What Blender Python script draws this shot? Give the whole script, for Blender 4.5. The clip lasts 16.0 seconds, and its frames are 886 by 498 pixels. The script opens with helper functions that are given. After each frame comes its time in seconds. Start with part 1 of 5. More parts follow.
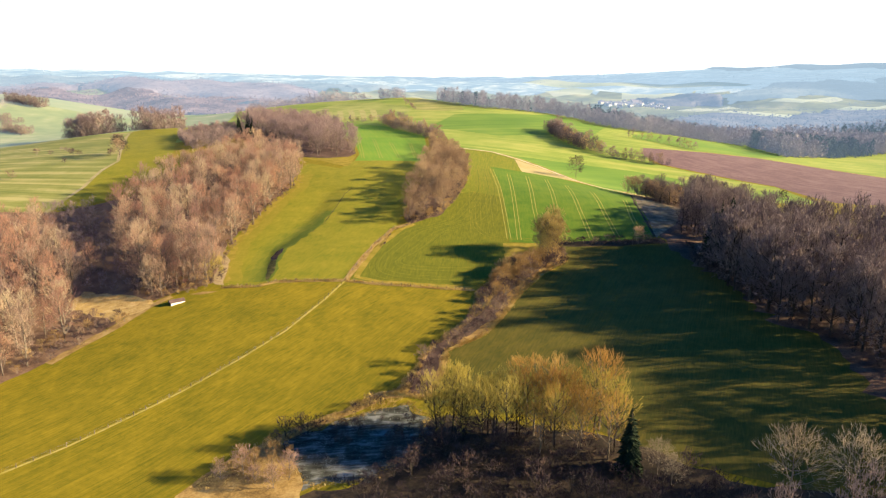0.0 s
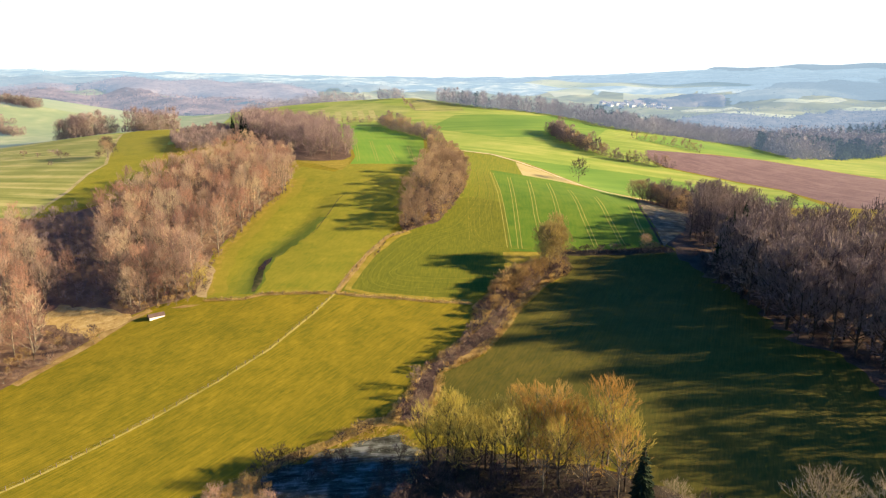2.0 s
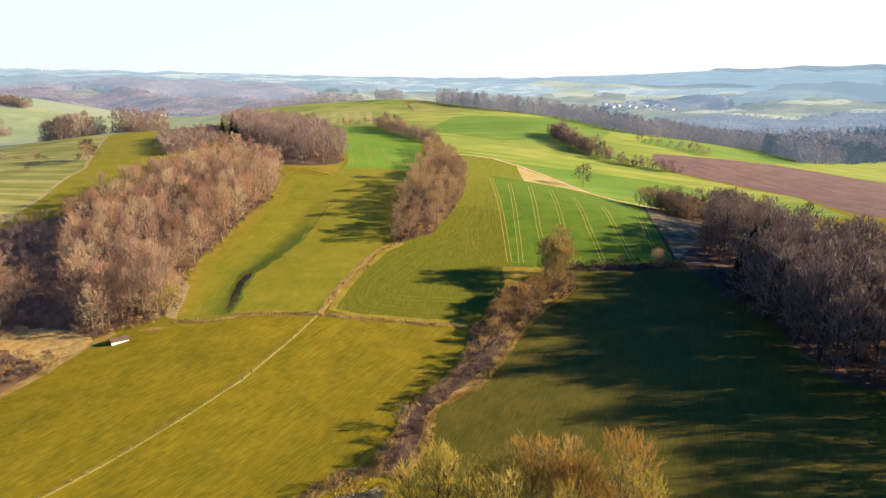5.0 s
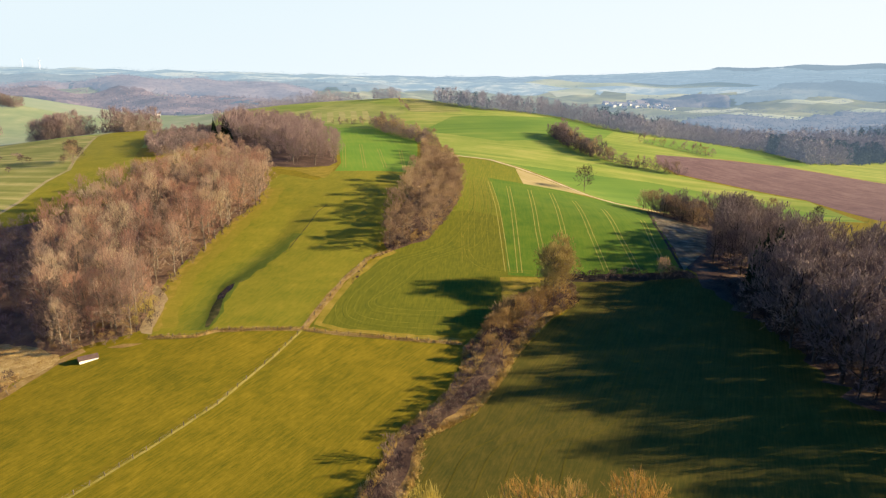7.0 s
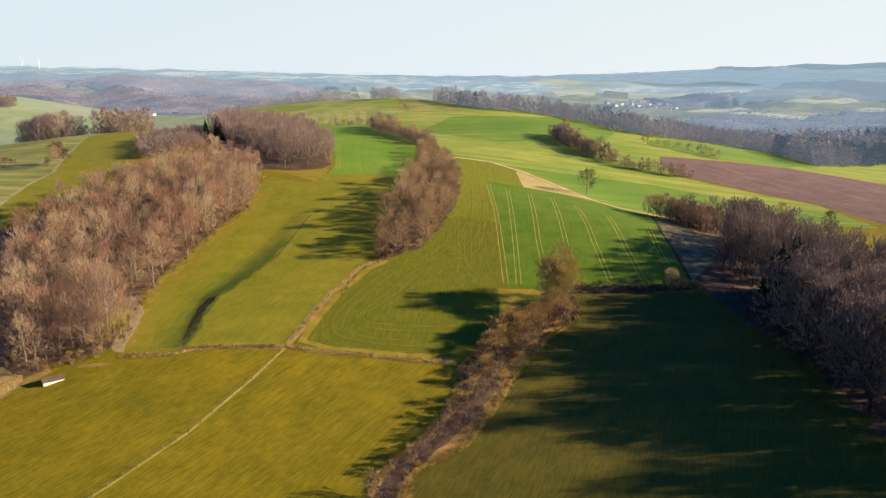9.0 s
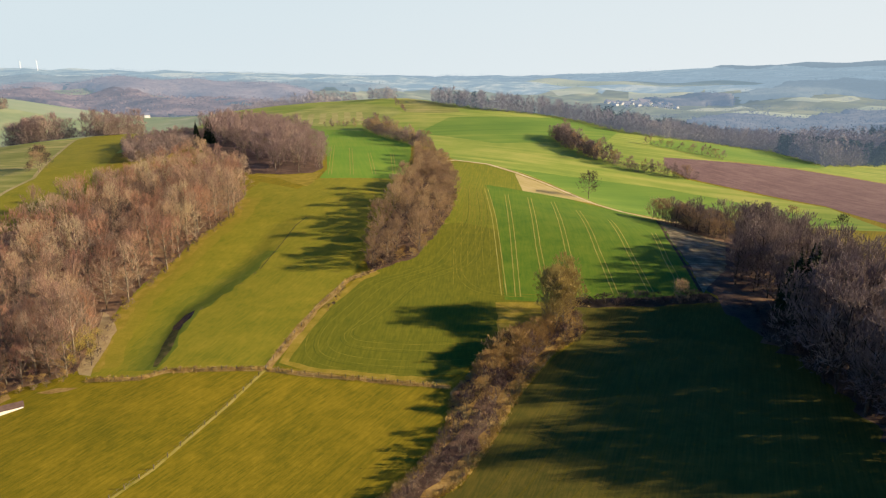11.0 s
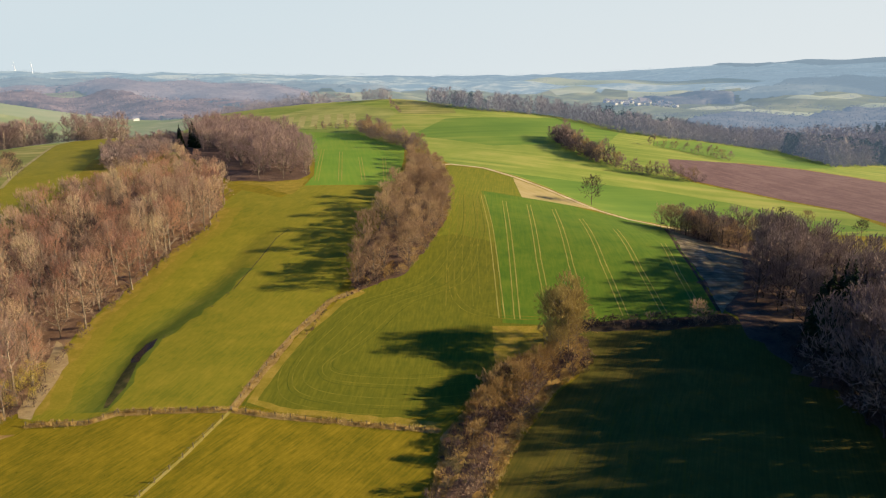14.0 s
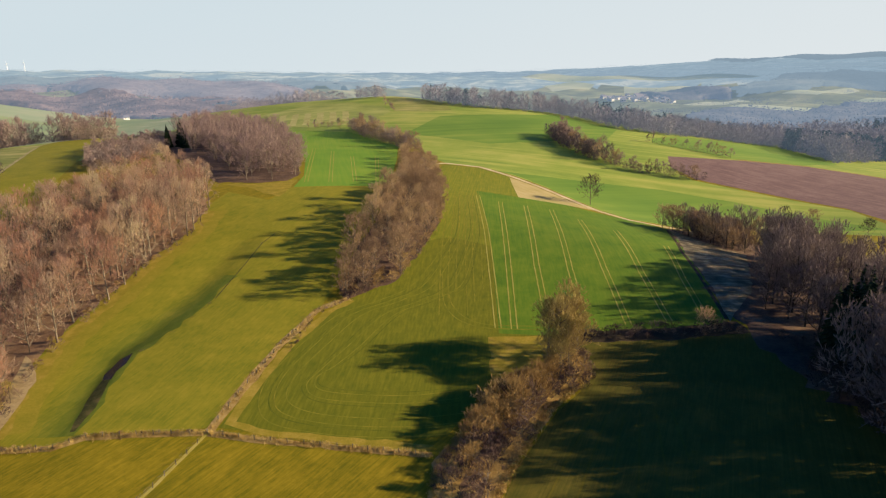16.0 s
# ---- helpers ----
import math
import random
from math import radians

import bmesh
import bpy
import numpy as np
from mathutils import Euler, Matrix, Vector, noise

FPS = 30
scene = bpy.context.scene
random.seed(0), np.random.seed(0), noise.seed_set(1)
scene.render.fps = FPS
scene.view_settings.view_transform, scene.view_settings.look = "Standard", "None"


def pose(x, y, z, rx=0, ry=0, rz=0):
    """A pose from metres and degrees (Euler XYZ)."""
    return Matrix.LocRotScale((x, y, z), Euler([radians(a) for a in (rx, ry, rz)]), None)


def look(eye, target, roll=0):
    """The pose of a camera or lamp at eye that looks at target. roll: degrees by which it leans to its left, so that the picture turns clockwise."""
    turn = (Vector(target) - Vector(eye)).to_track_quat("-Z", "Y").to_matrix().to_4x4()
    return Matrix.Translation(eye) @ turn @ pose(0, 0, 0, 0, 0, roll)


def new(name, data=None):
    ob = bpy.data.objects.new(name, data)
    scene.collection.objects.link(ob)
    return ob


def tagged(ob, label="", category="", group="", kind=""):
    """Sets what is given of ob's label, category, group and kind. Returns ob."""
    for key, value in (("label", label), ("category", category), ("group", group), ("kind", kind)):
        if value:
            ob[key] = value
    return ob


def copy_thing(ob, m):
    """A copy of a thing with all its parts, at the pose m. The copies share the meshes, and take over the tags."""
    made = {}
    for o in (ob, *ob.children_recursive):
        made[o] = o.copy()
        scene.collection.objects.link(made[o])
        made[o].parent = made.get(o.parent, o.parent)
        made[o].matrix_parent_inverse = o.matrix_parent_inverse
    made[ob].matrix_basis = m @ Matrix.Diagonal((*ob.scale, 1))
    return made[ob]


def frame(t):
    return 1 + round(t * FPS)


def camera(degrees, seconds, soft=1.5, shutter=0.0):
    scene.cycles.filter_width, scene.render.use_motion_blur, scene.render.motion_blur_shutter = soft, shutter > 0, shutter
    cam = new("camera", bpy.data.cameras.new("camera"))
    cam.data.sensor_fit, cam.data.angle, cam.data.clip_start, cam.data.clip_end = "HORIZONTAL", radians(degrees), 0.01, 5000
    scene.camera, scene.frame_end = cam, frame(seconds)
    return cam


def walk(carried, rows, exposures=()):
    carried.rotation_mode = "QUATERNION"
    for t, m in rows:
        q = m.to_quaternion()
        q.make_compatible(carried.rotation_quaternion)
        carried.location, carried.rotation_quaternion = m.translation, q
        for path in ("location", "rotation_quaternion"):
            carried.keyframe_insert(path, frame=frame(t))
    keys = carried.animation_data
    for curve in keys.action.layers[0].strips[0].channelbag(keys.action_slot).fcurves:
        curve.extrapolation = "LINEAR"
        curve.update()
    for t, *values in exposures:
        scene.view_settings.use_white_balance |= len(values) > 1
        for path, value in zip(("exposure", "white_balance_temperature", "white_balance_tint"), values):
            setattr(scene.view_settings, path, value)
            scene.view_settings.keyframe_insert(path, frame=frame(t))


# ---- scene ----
from mathutils import bvhtree, geometry

cam = camera(68.3, 16.0, soft=1.2)
PATH = [
    (0, (-7.326, -1.528, 83.24), (-7.305, 0.407, 82.737), 0.0),
    (0.5, (-6.843, 2.541, 83.366), (-6.823, 4.476, 82.863), 0.0),
    (1, (-6.288, 6.589, 83.358), (-6.268, 8.525, 82.856), 0.0),
    (1.5, (-5.904, 10.556, 83.419), (-5.884, 12.492, 82.917), 0.0),
    (2, (-5.246, 14.477, 83.438), (-5.228, 16.413, 82.935), 0.0),
    (2.5, (-4.694, 18.356, 83.471), (-4.676, 20.292, 82.968), 0.0),
    (3, (-4.236, 22.322, 83.48), (-4.218, 24.258, 82.978), 0.1),
    (3.5, (-3.691, 26.373, 83.465), (-3.675, 28.309, 82.964), 0.0),
    (4, (-3.412, 30.461, 83.466), (-3.394, 32.397, 82.965), 0.1),
    (6.5, (-0.503, 50.394, 83.554), (-0.488, 52.33, 83.05), 0.2),
    (7, (0.07, 54.295, 83.641), (0.086, 56.23, 83.136), 0.2),
    (7.5, (0.529, 58.284, 83.827), (0.546, 60.218, 83.32), 0.3),
    (8, (1.306, 62.227, 83.882), (1.32, 64.161, 83.374), 0.3),
    (8.5, (1.912, 66.146, 83.902), (1.926, 68.081, 83.394), 0.2),
    (9, (2.832, 69.859, 83.829), (2.844, 71.793, 83.322), 0.2),
    (11.5, (5.886, 90.288, 83.61), (5.896, 92.223, 83.103), -0.1),
    (12, (6.38, 94.411, 83.621), (6.39, 96.346, 83.113), -0.1),
    (12.5, (6.853, 98.516, 83.58), (6.864, 100.45, 83.072), -0.3),
    (13, (7.624, 102.475, 83.534), (7.633, 104.409, 83.026), -0.3),
    (13.5, (8.109, 106.224, 83.482), (8.119, 108.159, 82.974), -0.5),
    (14, (8.403, 110.066, 83.497), (8.415, 112.001, 82.99), -0.5),
    (14.5, (8.951, 114.025, 83.42), (8.963, 115.96, 82.914), -0.6),
    (15, (9.497, 117.538, 83.326), (9.511, 119.473, 82.819), -0.7),
    (15.5, (9.893, 120.081, 83.273), (9.909, 122.015, 82.763), -0.7),
    (16, (9.964, 122.24, 83.363), (9.985, 124.173, 82.847), -0.8),
]
walk(cam, [(t, look(e, a, r)) for t, e, a, r in PATH], exposures=[(0.0, 1.9), (4.0, 1.73), (7.2, 1.46), (9.0, 1.33), (12.0, 1.19), (16.0, 1.13)])

# ---- sky and sun ----
SUN_HEIGHT = radians(20)
SUN_TURN = radians(92)       # from north (+y) clockwise: the sun stands over +x
world = bpy.data.worlds.new("world")
scene.world = world
world.use_nodes = True
wn = world.node_tree.nodes
sky = wn.new("ShaderNodeTexSky")
sky.sky_type = "NISHITA"
sky.sun_disc = False
sky.sun_elevation = SUN_HEIGHT
sky.sun_rotation = SUN_TURN
sky.altitude = 200
sky.air_density = 0.4
sky.dust_density = 0.2
sky.ozone_density = 3.0
clear_sky = wn.new("ShaderNodeHueSaturation")
clear_sky.inputs["Saturation"].default_value = 1.55
clear_sky.inputs["Value"].default_value = 1.85
world.node_tree.links.new(sky.outputs[0], clear_sky.inputs["Color"])
world.node_tree.links.new(clear_sky.outputs[0], wn["Background"].inputs[0])
wn["Background"].inputs[1].default_value = 0.05
sun_data = bpy.data.lights.new("sun", "SUN")
sun_data.energy = 5.0
sun_data.angle = radians(0.9)
sun_data.color = (1.0, 0.798, 0.475)
sun = new("sun", sun_data)
to_sun = Vector((math.sin(SUN_TURN) * math.cos(SUN_HEIGHT), math.cos(SUN_TURN) * math.cos(SUN_HEIGHT), math.sin(SUN_HEIGHT)))
sun.matrix_world = look(to_sun * 500, (0, 0, 0))


# ---- materials ----
def material(name, colours, scale=0.2, fine=6.0, rough=0.9, bump=0.3, bump_scale=None, contrast=0.5, stretch=(1, 1, 1), turn=0.0,
             per_object=0.0, per_island=0.0, detail=4.0, streak=0.45, broad=1.0, grain=0.5, thin=0.0):
    """A surface of several colours mixed by noise at two scales, with a little relief. scale, fine: features per metre."""
    m = bpy.data.materials.new(name)
    m.use_nodes = True
    n, l = m.node_tree.nodes, m.node_tree.links
    p = n["Principled BSDF"]
    p.inputs["Roughness"].default_value = rough
    p.inputs["Specular IOR Level"].default_value = 0.15
    co = n.new("ShaderNodeTexCoord")
    mp = n.new("ShaderNodeMapping")
    mp.vector_type = "TEXTURE"
    mp.inputs["Rotation"].default_value = (0, 0, radians(turn))
    mp.inputs["Scale"].default_value = stretch
    geo = n.new("ShaderNodeNewGeometry")
    l.new(geo.outputs["Position"], mp.inputs["Vector"])
    big = n.new("ShaderNodeTexNoise")
    big.inputs["Scale"].default_value = scale
    big.inputs["Detail"].default_value = detail
    big.inputs["Roughness"].default_value = grain
    small = n.new("ShaderNodeTexNoise")
    small.inputs["Scale"].default_value = fine
    small.inputs["Detail"].default_value = 3
    l.new(geo.outputs["Position"], big.inputs["Vector"])
    l.new(mp.outputs[0], small.inputs["Vector"])
    mix = n.new("ShaderNodeMath")
    mix.operation = "MULTIPLY_ADD"
    l.new(small.outputs["Fac"], mix.inputs[0])
    mix.inputs[1].default_value = streak / (streak + broad)
    share = n.new("ShaderNodeMath")
    share.operation = "MULTIPLY"
    l.new(big.outputs["Fac"], share.inputs[0])
    share.inputs[1].default_value = broad / (streak + broad)
    l.new(share.outputs[0], mix.inputs[2])
    last = mix.outputs[0]
    for socket, amount, on in ((None, per_object, "object"), (geo.outputs["Random Per Island"], per_island, "island")):
        if amount > 0:
            if on == "object":
                socket = n.new("ShaderNodeObjectInfo").outputs["Random"]
            add = n.new("ShaderNodeMath")
            add.operation = "MULTIPLY_ADD"
            l.new(socket, add.inputs[0])
            amount = amount / (1 + streak)
            add.inputs[1].default_value = amount
            sub = n.new("ShaderNodeMath")
            sub.operation = "SUBTRACT"
            l.new(last, sub.inputs[0])
            sub.inputs[1].default_value = amount / 2
            l.new(sub.outputs[0], add.inputs[2])
            last = add.outputs[0]
    ramp = n.new("ShaderNodeValToRGB")
    e = ramp.color_ramp.elements
    half = contrast / 2 / (1 + streak)
    lo, hi = 0.5 - half, 0.5 + half
    k = len(colours)
    while len(e) < k:
        e.new(0.5)
    for i, c in enumerate(colours):
        e[i].position = min(1.0, max(0.0, lo + (hi - lo) * i / (k - 1)))
        e[i].color = (*c, 1)
    l.new(last, ramp.inputs[0])
    l.new(ramp.outputs[0], p.inputs["Base Color"])
    if bump > 0:
        rel = n.new("ShaderNodeTexNoise")
        rel.inputs["Scale"].default_value = bump_scale or fine * 2
        rel.inputs["Detail"].default_value = 3
        l.new(mp.outputs[0], rel.inputs["Vector"])
        b = n.new("ShaderNodeBump")
        b.inputs["Strength"].default_value = bump
        b.inputs["Distance"].default_value = 0.3
        l.new(rel.outputs["Fac"], b.inputs["Height"])
        l.new(b.outputs[0], p.inputs["Normal"])
    if thin > 0:
        # sprays of fine twigs let part of the light through
        trans = n.new("ShaderNodeBsdfTranslucent")
        l.new(ramp.outputs[0], trans.inputs["Color"])
        both = n.new("ShaderNodeMixShader")
        both.inputs[0].default_value = thin
        l.new(p.outputs[0], both.inputs[1])
        l.new(trans.outputs[0], both.inputs[2])
        l.new(both.outputs[0], n["Material Output"].inputs[0])
    return m


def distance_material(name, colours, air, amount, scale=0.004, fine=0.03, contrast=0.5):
    """Far land and woods: own colours mixed with a glow that imitates haze."""
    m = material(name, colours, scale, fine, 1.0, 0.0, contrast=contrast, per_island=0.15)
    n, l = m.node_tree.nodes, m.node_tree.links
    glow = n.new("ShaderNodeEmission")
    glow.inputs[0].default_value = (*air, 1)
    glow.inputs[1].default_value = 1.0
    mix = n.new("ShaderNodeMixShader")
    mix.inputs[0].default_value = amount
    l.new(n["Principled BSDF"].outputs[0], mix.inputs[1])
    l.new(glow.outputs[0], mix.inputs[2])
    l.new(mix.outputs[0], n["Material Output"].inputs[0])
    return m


GRASS = material("meadow_grass", [(0.1, 0.1, 0.004), (0.18, 0.142, 0.006), (0.275, 0.2, 0.012)], 0.07, 1.8, bump=0.16, bump_scale=2.6, contrast=0.36, stretch=(70, 1, 1), turn=55, streak=0.5, broad=1.0, detail=12, grain=0.9)
# Right meadow grass, coloured darker to deepen the wood's shadow on it.
GRASS_RIGHT = material("shade_dark_meadow_grass", [(0.046, 0.054, 0.008), (0.088, 0.079, 0.011), (0.15, 0.113, 0.018)], 0.1, 2.0, bump=0.14, bump_scale=2.4, contrast=0.48, stretch=(70, 1, 1), turn=65, streak=0.5, broad=1.0, detail=11, grain=0.86)
GRASS_BACK = material("upper_meadow_grass", [(0.118, 0.133, 0.008), (0.19, 0.177, 0.013), (0.268, 0.22, 0.022)], 0.08, 1.8, bump=0.14, bump_scale=2.2, contrast=0.38, stretch=(50, 1, 1), turn=72, streak=0.4, broad=1.0, detail=12, grain=0.87)
CROP = material("thin_winter_crop", [(0.068, 0.093, 0.006), (0.116, 0.121, 0.008), (0.175, 0.16, 0.012)], 0.22, 1.3, bump=0.1, bump_scale=1.5, contrast=0.7, stretch=(130, 1, 1), turn=84, streak=0.8, broad=0.9, detail=10, grain=0.85)
# Brighter copy of CROP: the upper slope's stronger light put into its colour.
CROP_UPPER = material("brightened_winter_crop", [(0.086, 0.118, 0.007), (0.142, 0.152, 0.011), (0.21, 0.194, 0.017)], 0.22, 1.3, bump=0.1, bump_scale=1.5, contrast=0.7, stretch=(130, 1, 1), turn=84, streak=0.8, broad=0.9, detail=10, grain=0.85)
WHEAT = material("winter_wheat", [(0.05, 0.115, 0.008), (0.086, 0.15, 0.01), (0.135, 0.178, 0.015)], 0.08, 1.3, bump=0.1, bump_scale=1.5, contrast=0.55, stretch=(60, 1, 1), turn=86, streak=0.5, broad=0.9, detail=9, grain=0.75)
WHEAT_BACK = material("far_winter_wheat", [(0.085, 0.19, 0.016), (0.125, 0.23, 0.022), (0.18, 0.26, 0.03)], 0.02, 0.6, bump=0.1, bump_scale=1.5, contrast=0.6, stretch=(25, 1, 1), turn=100, streak=0.45)
# Ridge grass and crop, with some blue mixed into the colours as haze.
FIELD_FAR = material("ridge_grass", [(0.135, 0.205, 0.034), (0.213, 0.268, 0.048), (0.315, 0.322, 0.08)], 0.012, 0.12, bump=0.1, bump_scale=0.6, contrast=0.42, stretch=(22, 1, 1), turn=-14, streak=0.8, detail=8, grain=0.7)
GREEN_FAR = material("ridge_crop", [(0.088, 0.172, 0.025), (0.13, 0.214, 0.032), (0.195, 0.256, 0.046)], 0.012, 0.12, bump=0.1, bump_scale=0.6, contrast=0.5, stretch=(22, 1, 1), turn=20, streak=0.6)
TERRACE = material("terraced_pasture", [(0.145, 0.17, 0.04), (0.22, 0.225, 0.062), (0.36, 0.32, 0.125)], 0.02, 0.16, bump=0.1, bump_scale=0.6, contrast=0.42, stretch=(40, 1, 1), turn=-8, streak=1.1, detail=7, grain=0.7)
SOIL = material("ploughed_soil", [(0.105, 0.06, 0.066), (0.155, 0.096, 0.098), (0.215, 0.142, 0.138)], 0.06, 0.4, bump=0.5, bump_scale=0.9, contrast=0.45, stretch=(30, 1, 1), turn=-52, streak=0.45, detail=10, grain=0.82)
STRAW = material("dry_grass", [(0.15, 0.09, 0.03), (0.29, 0.19, 0.065), (0.4, 0.29, 0.12)], 0.25, 1.6, bump=0.4, bump_scale=3.0, contrast=0.6)
# One litter in two tones: shade put into the first, sunlight into the second.
LITTER = material("shade_toned_litter", [(0.05, 0.03, 0.025), (0.1, 0.062, 0.046), (0.18, 0.115, 0.078)], 0.12, 1.0, bump=0.5, bump_scale=2.5, contrast=0.5)
EDGE_LITTER = material("sun_toned_litter", [(0.1, 0.058, 0.04), (0.175, 0.108, 0.07), (0.27, 0.175, 0.1)], 0.12, 1.0, bump=0.5, bump_scale=2.5, contrast=0.5)
RIM_STRAW = material("tawny_dead_grass", [(0.15, 0.09, 0.03), (0.3, 0.19, 0.062), (0.44, 0.3, 0.11)], 0.2, 1.6, bump=0.4, bump_scale=3.0, contrast=0.5)
EDGE_GRASS = material("yellowed_edge_grass", [(0.16, 0.138, 0.01), (0.24, 0.185, 0.022), (0.34, 0.24, 0.05)], 0.25, 1.6, bump=0.3, bump_scale=3.0, contrast=0.6)
SOFT_EDGE = material("yellowing_meadow_grass", [(0.14, 0.14, 0.009), (0.215, 0.182, 0.017), (0.3, 0.228, 0.032)], 0.2, 1.8, bump=0.2, bump_scale=3.0, contrast=0.55, detail=9, grain=0.85)
# Undergrowth coloured near black, with the shade under trees and hedges put in.
DARK_LITTER = material("shade_dark_undergrowth", [(0.018, 0.014, 0.01), (0.04, 0.03, 0.02), (0.09, 0.06, 0.035)], 0.2, 1.2, bump=0.5, bump_scale=2.5, contrast=0.6)
PALE_STRAW = material("bleached_clearing_grass", [(0.24, 0.145, 0.05), (0.43, 0.3, 0.115), (0.56, 0.42, 0.2)], 0.3, 1.6, bump=0.5, bump_scale=3.0, contrast=0.4, detail=9, grain=0.75)
TRACK_EARTH = material("worn_grass_track", [(0.2, 0.18, 0.06), (0.3, 0.25, 0.12), (0.38, 0.31, 0.18)], 0.1, 1.0, bump=0.2, bump_scale=3.0)
BRASH = material("felled_brash", [(0.07, 0.055, 0.035), (0.16, 0.13, 0.08), (0.34, 0.28, 0.18)], 0.25, 0.7, bump=0.5, bump_scale=2.5, contrast=0.6, stretch=(8, 1, 1), turn=10, streak=0.8)
SWAMP = material("frosted_rough_grass", [(0.02, 0.02, 0.015), (0.07, 0.072, 0.056), (0.2, 0.205, 0.19)], 0.3, 1.0, bump=0.5, bump_scale=3.0, contrast=0.5, stretch=(6, 1, 1), turn=3, streak=0.9)
DIRT = material("pale_dirt", [(0.34, 0.27, 0.16), (0.43, 0.35, 0.23), (0.5, 0.42, 0.3)], 0.15, 1.5, bump=0.2, bump_scale=4.0)
# Ridge-shoulder pasture, paler than FIELD_FAR.
PALE_PASTURE = material("pale_ridge_pasture", [(0.17, 0.21, 0.05), (0.265, 0.29, 0.075), (0.36, 0.36, 0.115)], 0.02, 0.16, bump=0.1, bump_scale=0.6, contrast=0.42, stretch=(12, 1, 1), turn=-20, streak=0.6, detail=8, grain=0.7)
MOWN_STRIP = material("mown_pasture_strip", [(0.26, 0.25, 0.085), (0.36, 0.33, 0.12), (0.44, 0.39, 0.16)], 0.05, 0.4, bump=0.1, bump_scale=0.6, contrast=0.5, detail=8, grain=0.7)
STUBBLE = material("bleached_stubble", [(0.25, 0.22, 0.07), (0.36, 0.29, 0.13), (0.42, 0.34, 0.19)], 0.05, 0.5, bump=0.2, bump_scale=4.0, contrast=0.6, stretch=(12, 1, 1), turn=-55, streak=0.5)
RUT = material("wheel_rut", [(0.2, 0.2, 0.03), (0.27, 0.25, 0.05), (0.34, 0.3, 0.08)], 0.15, 1.5, bump=0.2, bump_scale=4.0)
RIGHT_LINE = material("mown_line", [(0.07, 0.066, 0.006), (0.1, 0.086, 0.008), (0.13, 0.104, 0.012)], 0.1, 1.5, bump=0.1, bump_scale=4.0)
PALE_LINE = material("worn_headland_line", [(0.105, 0.115, 0.009), (0.155, 0.148, 0.013), (0.215, 0.185, 0.02)], 0.3, 1.5, bump=0.1, bump_scale=4.0, contrast=0.5)
DARK_LINE = material("lush_headland_line", [(0.07, 0.09, 0.006), (0.09, 0.105, 0.008), (0.12, 0.125, 0.01)], 0.3, 1.5, bump=0.1, bump_scale=4.0, contrast=0.4)
FENCE_GRASS = material("bleached_fence_grass", [(0.22, 0.19, 0.02), (0.34, 0.28, 0.06), (0.42, 0.34, 0.1)], 0.15, 1.5, bump=0.2, bump_scale=4.0)
BANK = material("weedy_bank", [(0.03, 0.035, 0.01), (0.06, 0.06, 0.018), (0.12, 0.09, 0.035)], 0.3, 2.0, bump=0.5, bump_scale=3.0)
# Upper-meadow grass in four tones, for bands darker towards the bank.
HOLLOW_TONES = [material("hollow_meadow_grass", [(0.118 - 0.052 * k, 0.133 - 0.034 * k, 0.008), (0.19 - 0.095 * k, 0.177 - 0.053 * k, 0.013), (0.268 - 0.125 * k, 0.22 - 0.065 * k, 0.022)], 0.08, 1.8, bump=0.16, bump_scale=2.2, contrast=0.38, stretch=(50, 1, 1), turn=72, streak=0.4, broad=1.0, detail=12, grain=0.87) for k in (1.0, 0.75, 0.5, 0.25)]
SEEP = material("standing_seep_water", [(0.008, 0.011, 0.014), (0.014, 0.018, 0.02), (0.03, 0.032, 0.02)], 0.4, 2.0, rough=0.12, bump=0.05, bump_scale=3.0)
SANDY = material("trodden_sandy_ground", [(0.23, 0.16, 0.085), (0.32, 0.24, 0.13), (0.4, 0.31, 0.18)], 0.3, 1.5, bump=0.3, bump_scale=3.0, contrast=0.5, detail=8, grain=0.7)
BARK = material("bark", [(0.1, 0.077, 0.06), (0.165, 0.132, 0.1), (0.25, 0.205, 0.16)], 1.0, 8.0, bump=0.4, stretch=(1, 1, 4), per_object=0.2)
# Dark bark; on the right wood its darkness also stands in for shade.
BARK_DARK = material("dark_shade_toned_bark", [(0.03, 0.023, 0.018), (0.055, 0.043, 0.034), (0.085, 0.07, 0.055)], 1.0, 8.0, bump=0.4, stretch=(1, 1, 4), per_object=0.2)
TWIG_BEECH = material("beech_twigs", [(0.24, 0.152, 0.135), (0.37, 0.237, 0.178), (0.45, 0.305, 0.21), (0.52, 0.4, 0.25)], 0.04, 2.0, bump=0, per_object=0.5, per_island=0.3, contrast=0.75, thin=0.4)
TWIG_RED = material("reddish_beech_twigs", [(0.26, 0.14, 0.115), (0.39, 0.218, 0.155), (0.47, 0.285, 0.19)], 0.04, 2.0, bump=0, per_object=0.5, per_island=0.3, contrast=0.7, thin=0.4)
TWIG_BACK = material("back_wood_twigs", [(0.2, 0.14, 0.14), (0.31, 0.222, 0.208), (0.4, 0.3, 0.26)], 0.04, 2.0, bump=0, per_object=0.4, per_island=0.3, contrast=0.7, thin=0.4)
TWIG_TAN = material("tan_bush_twigs", [(0.19, 0.115, 0.048), (0.315, 0.205, 0.085), (0.43, 0.3, 0.13)], 0.1, 2.0, bump=0, per_object=0.5, per_island=0.2, contrast=0.6, thin=0.3)
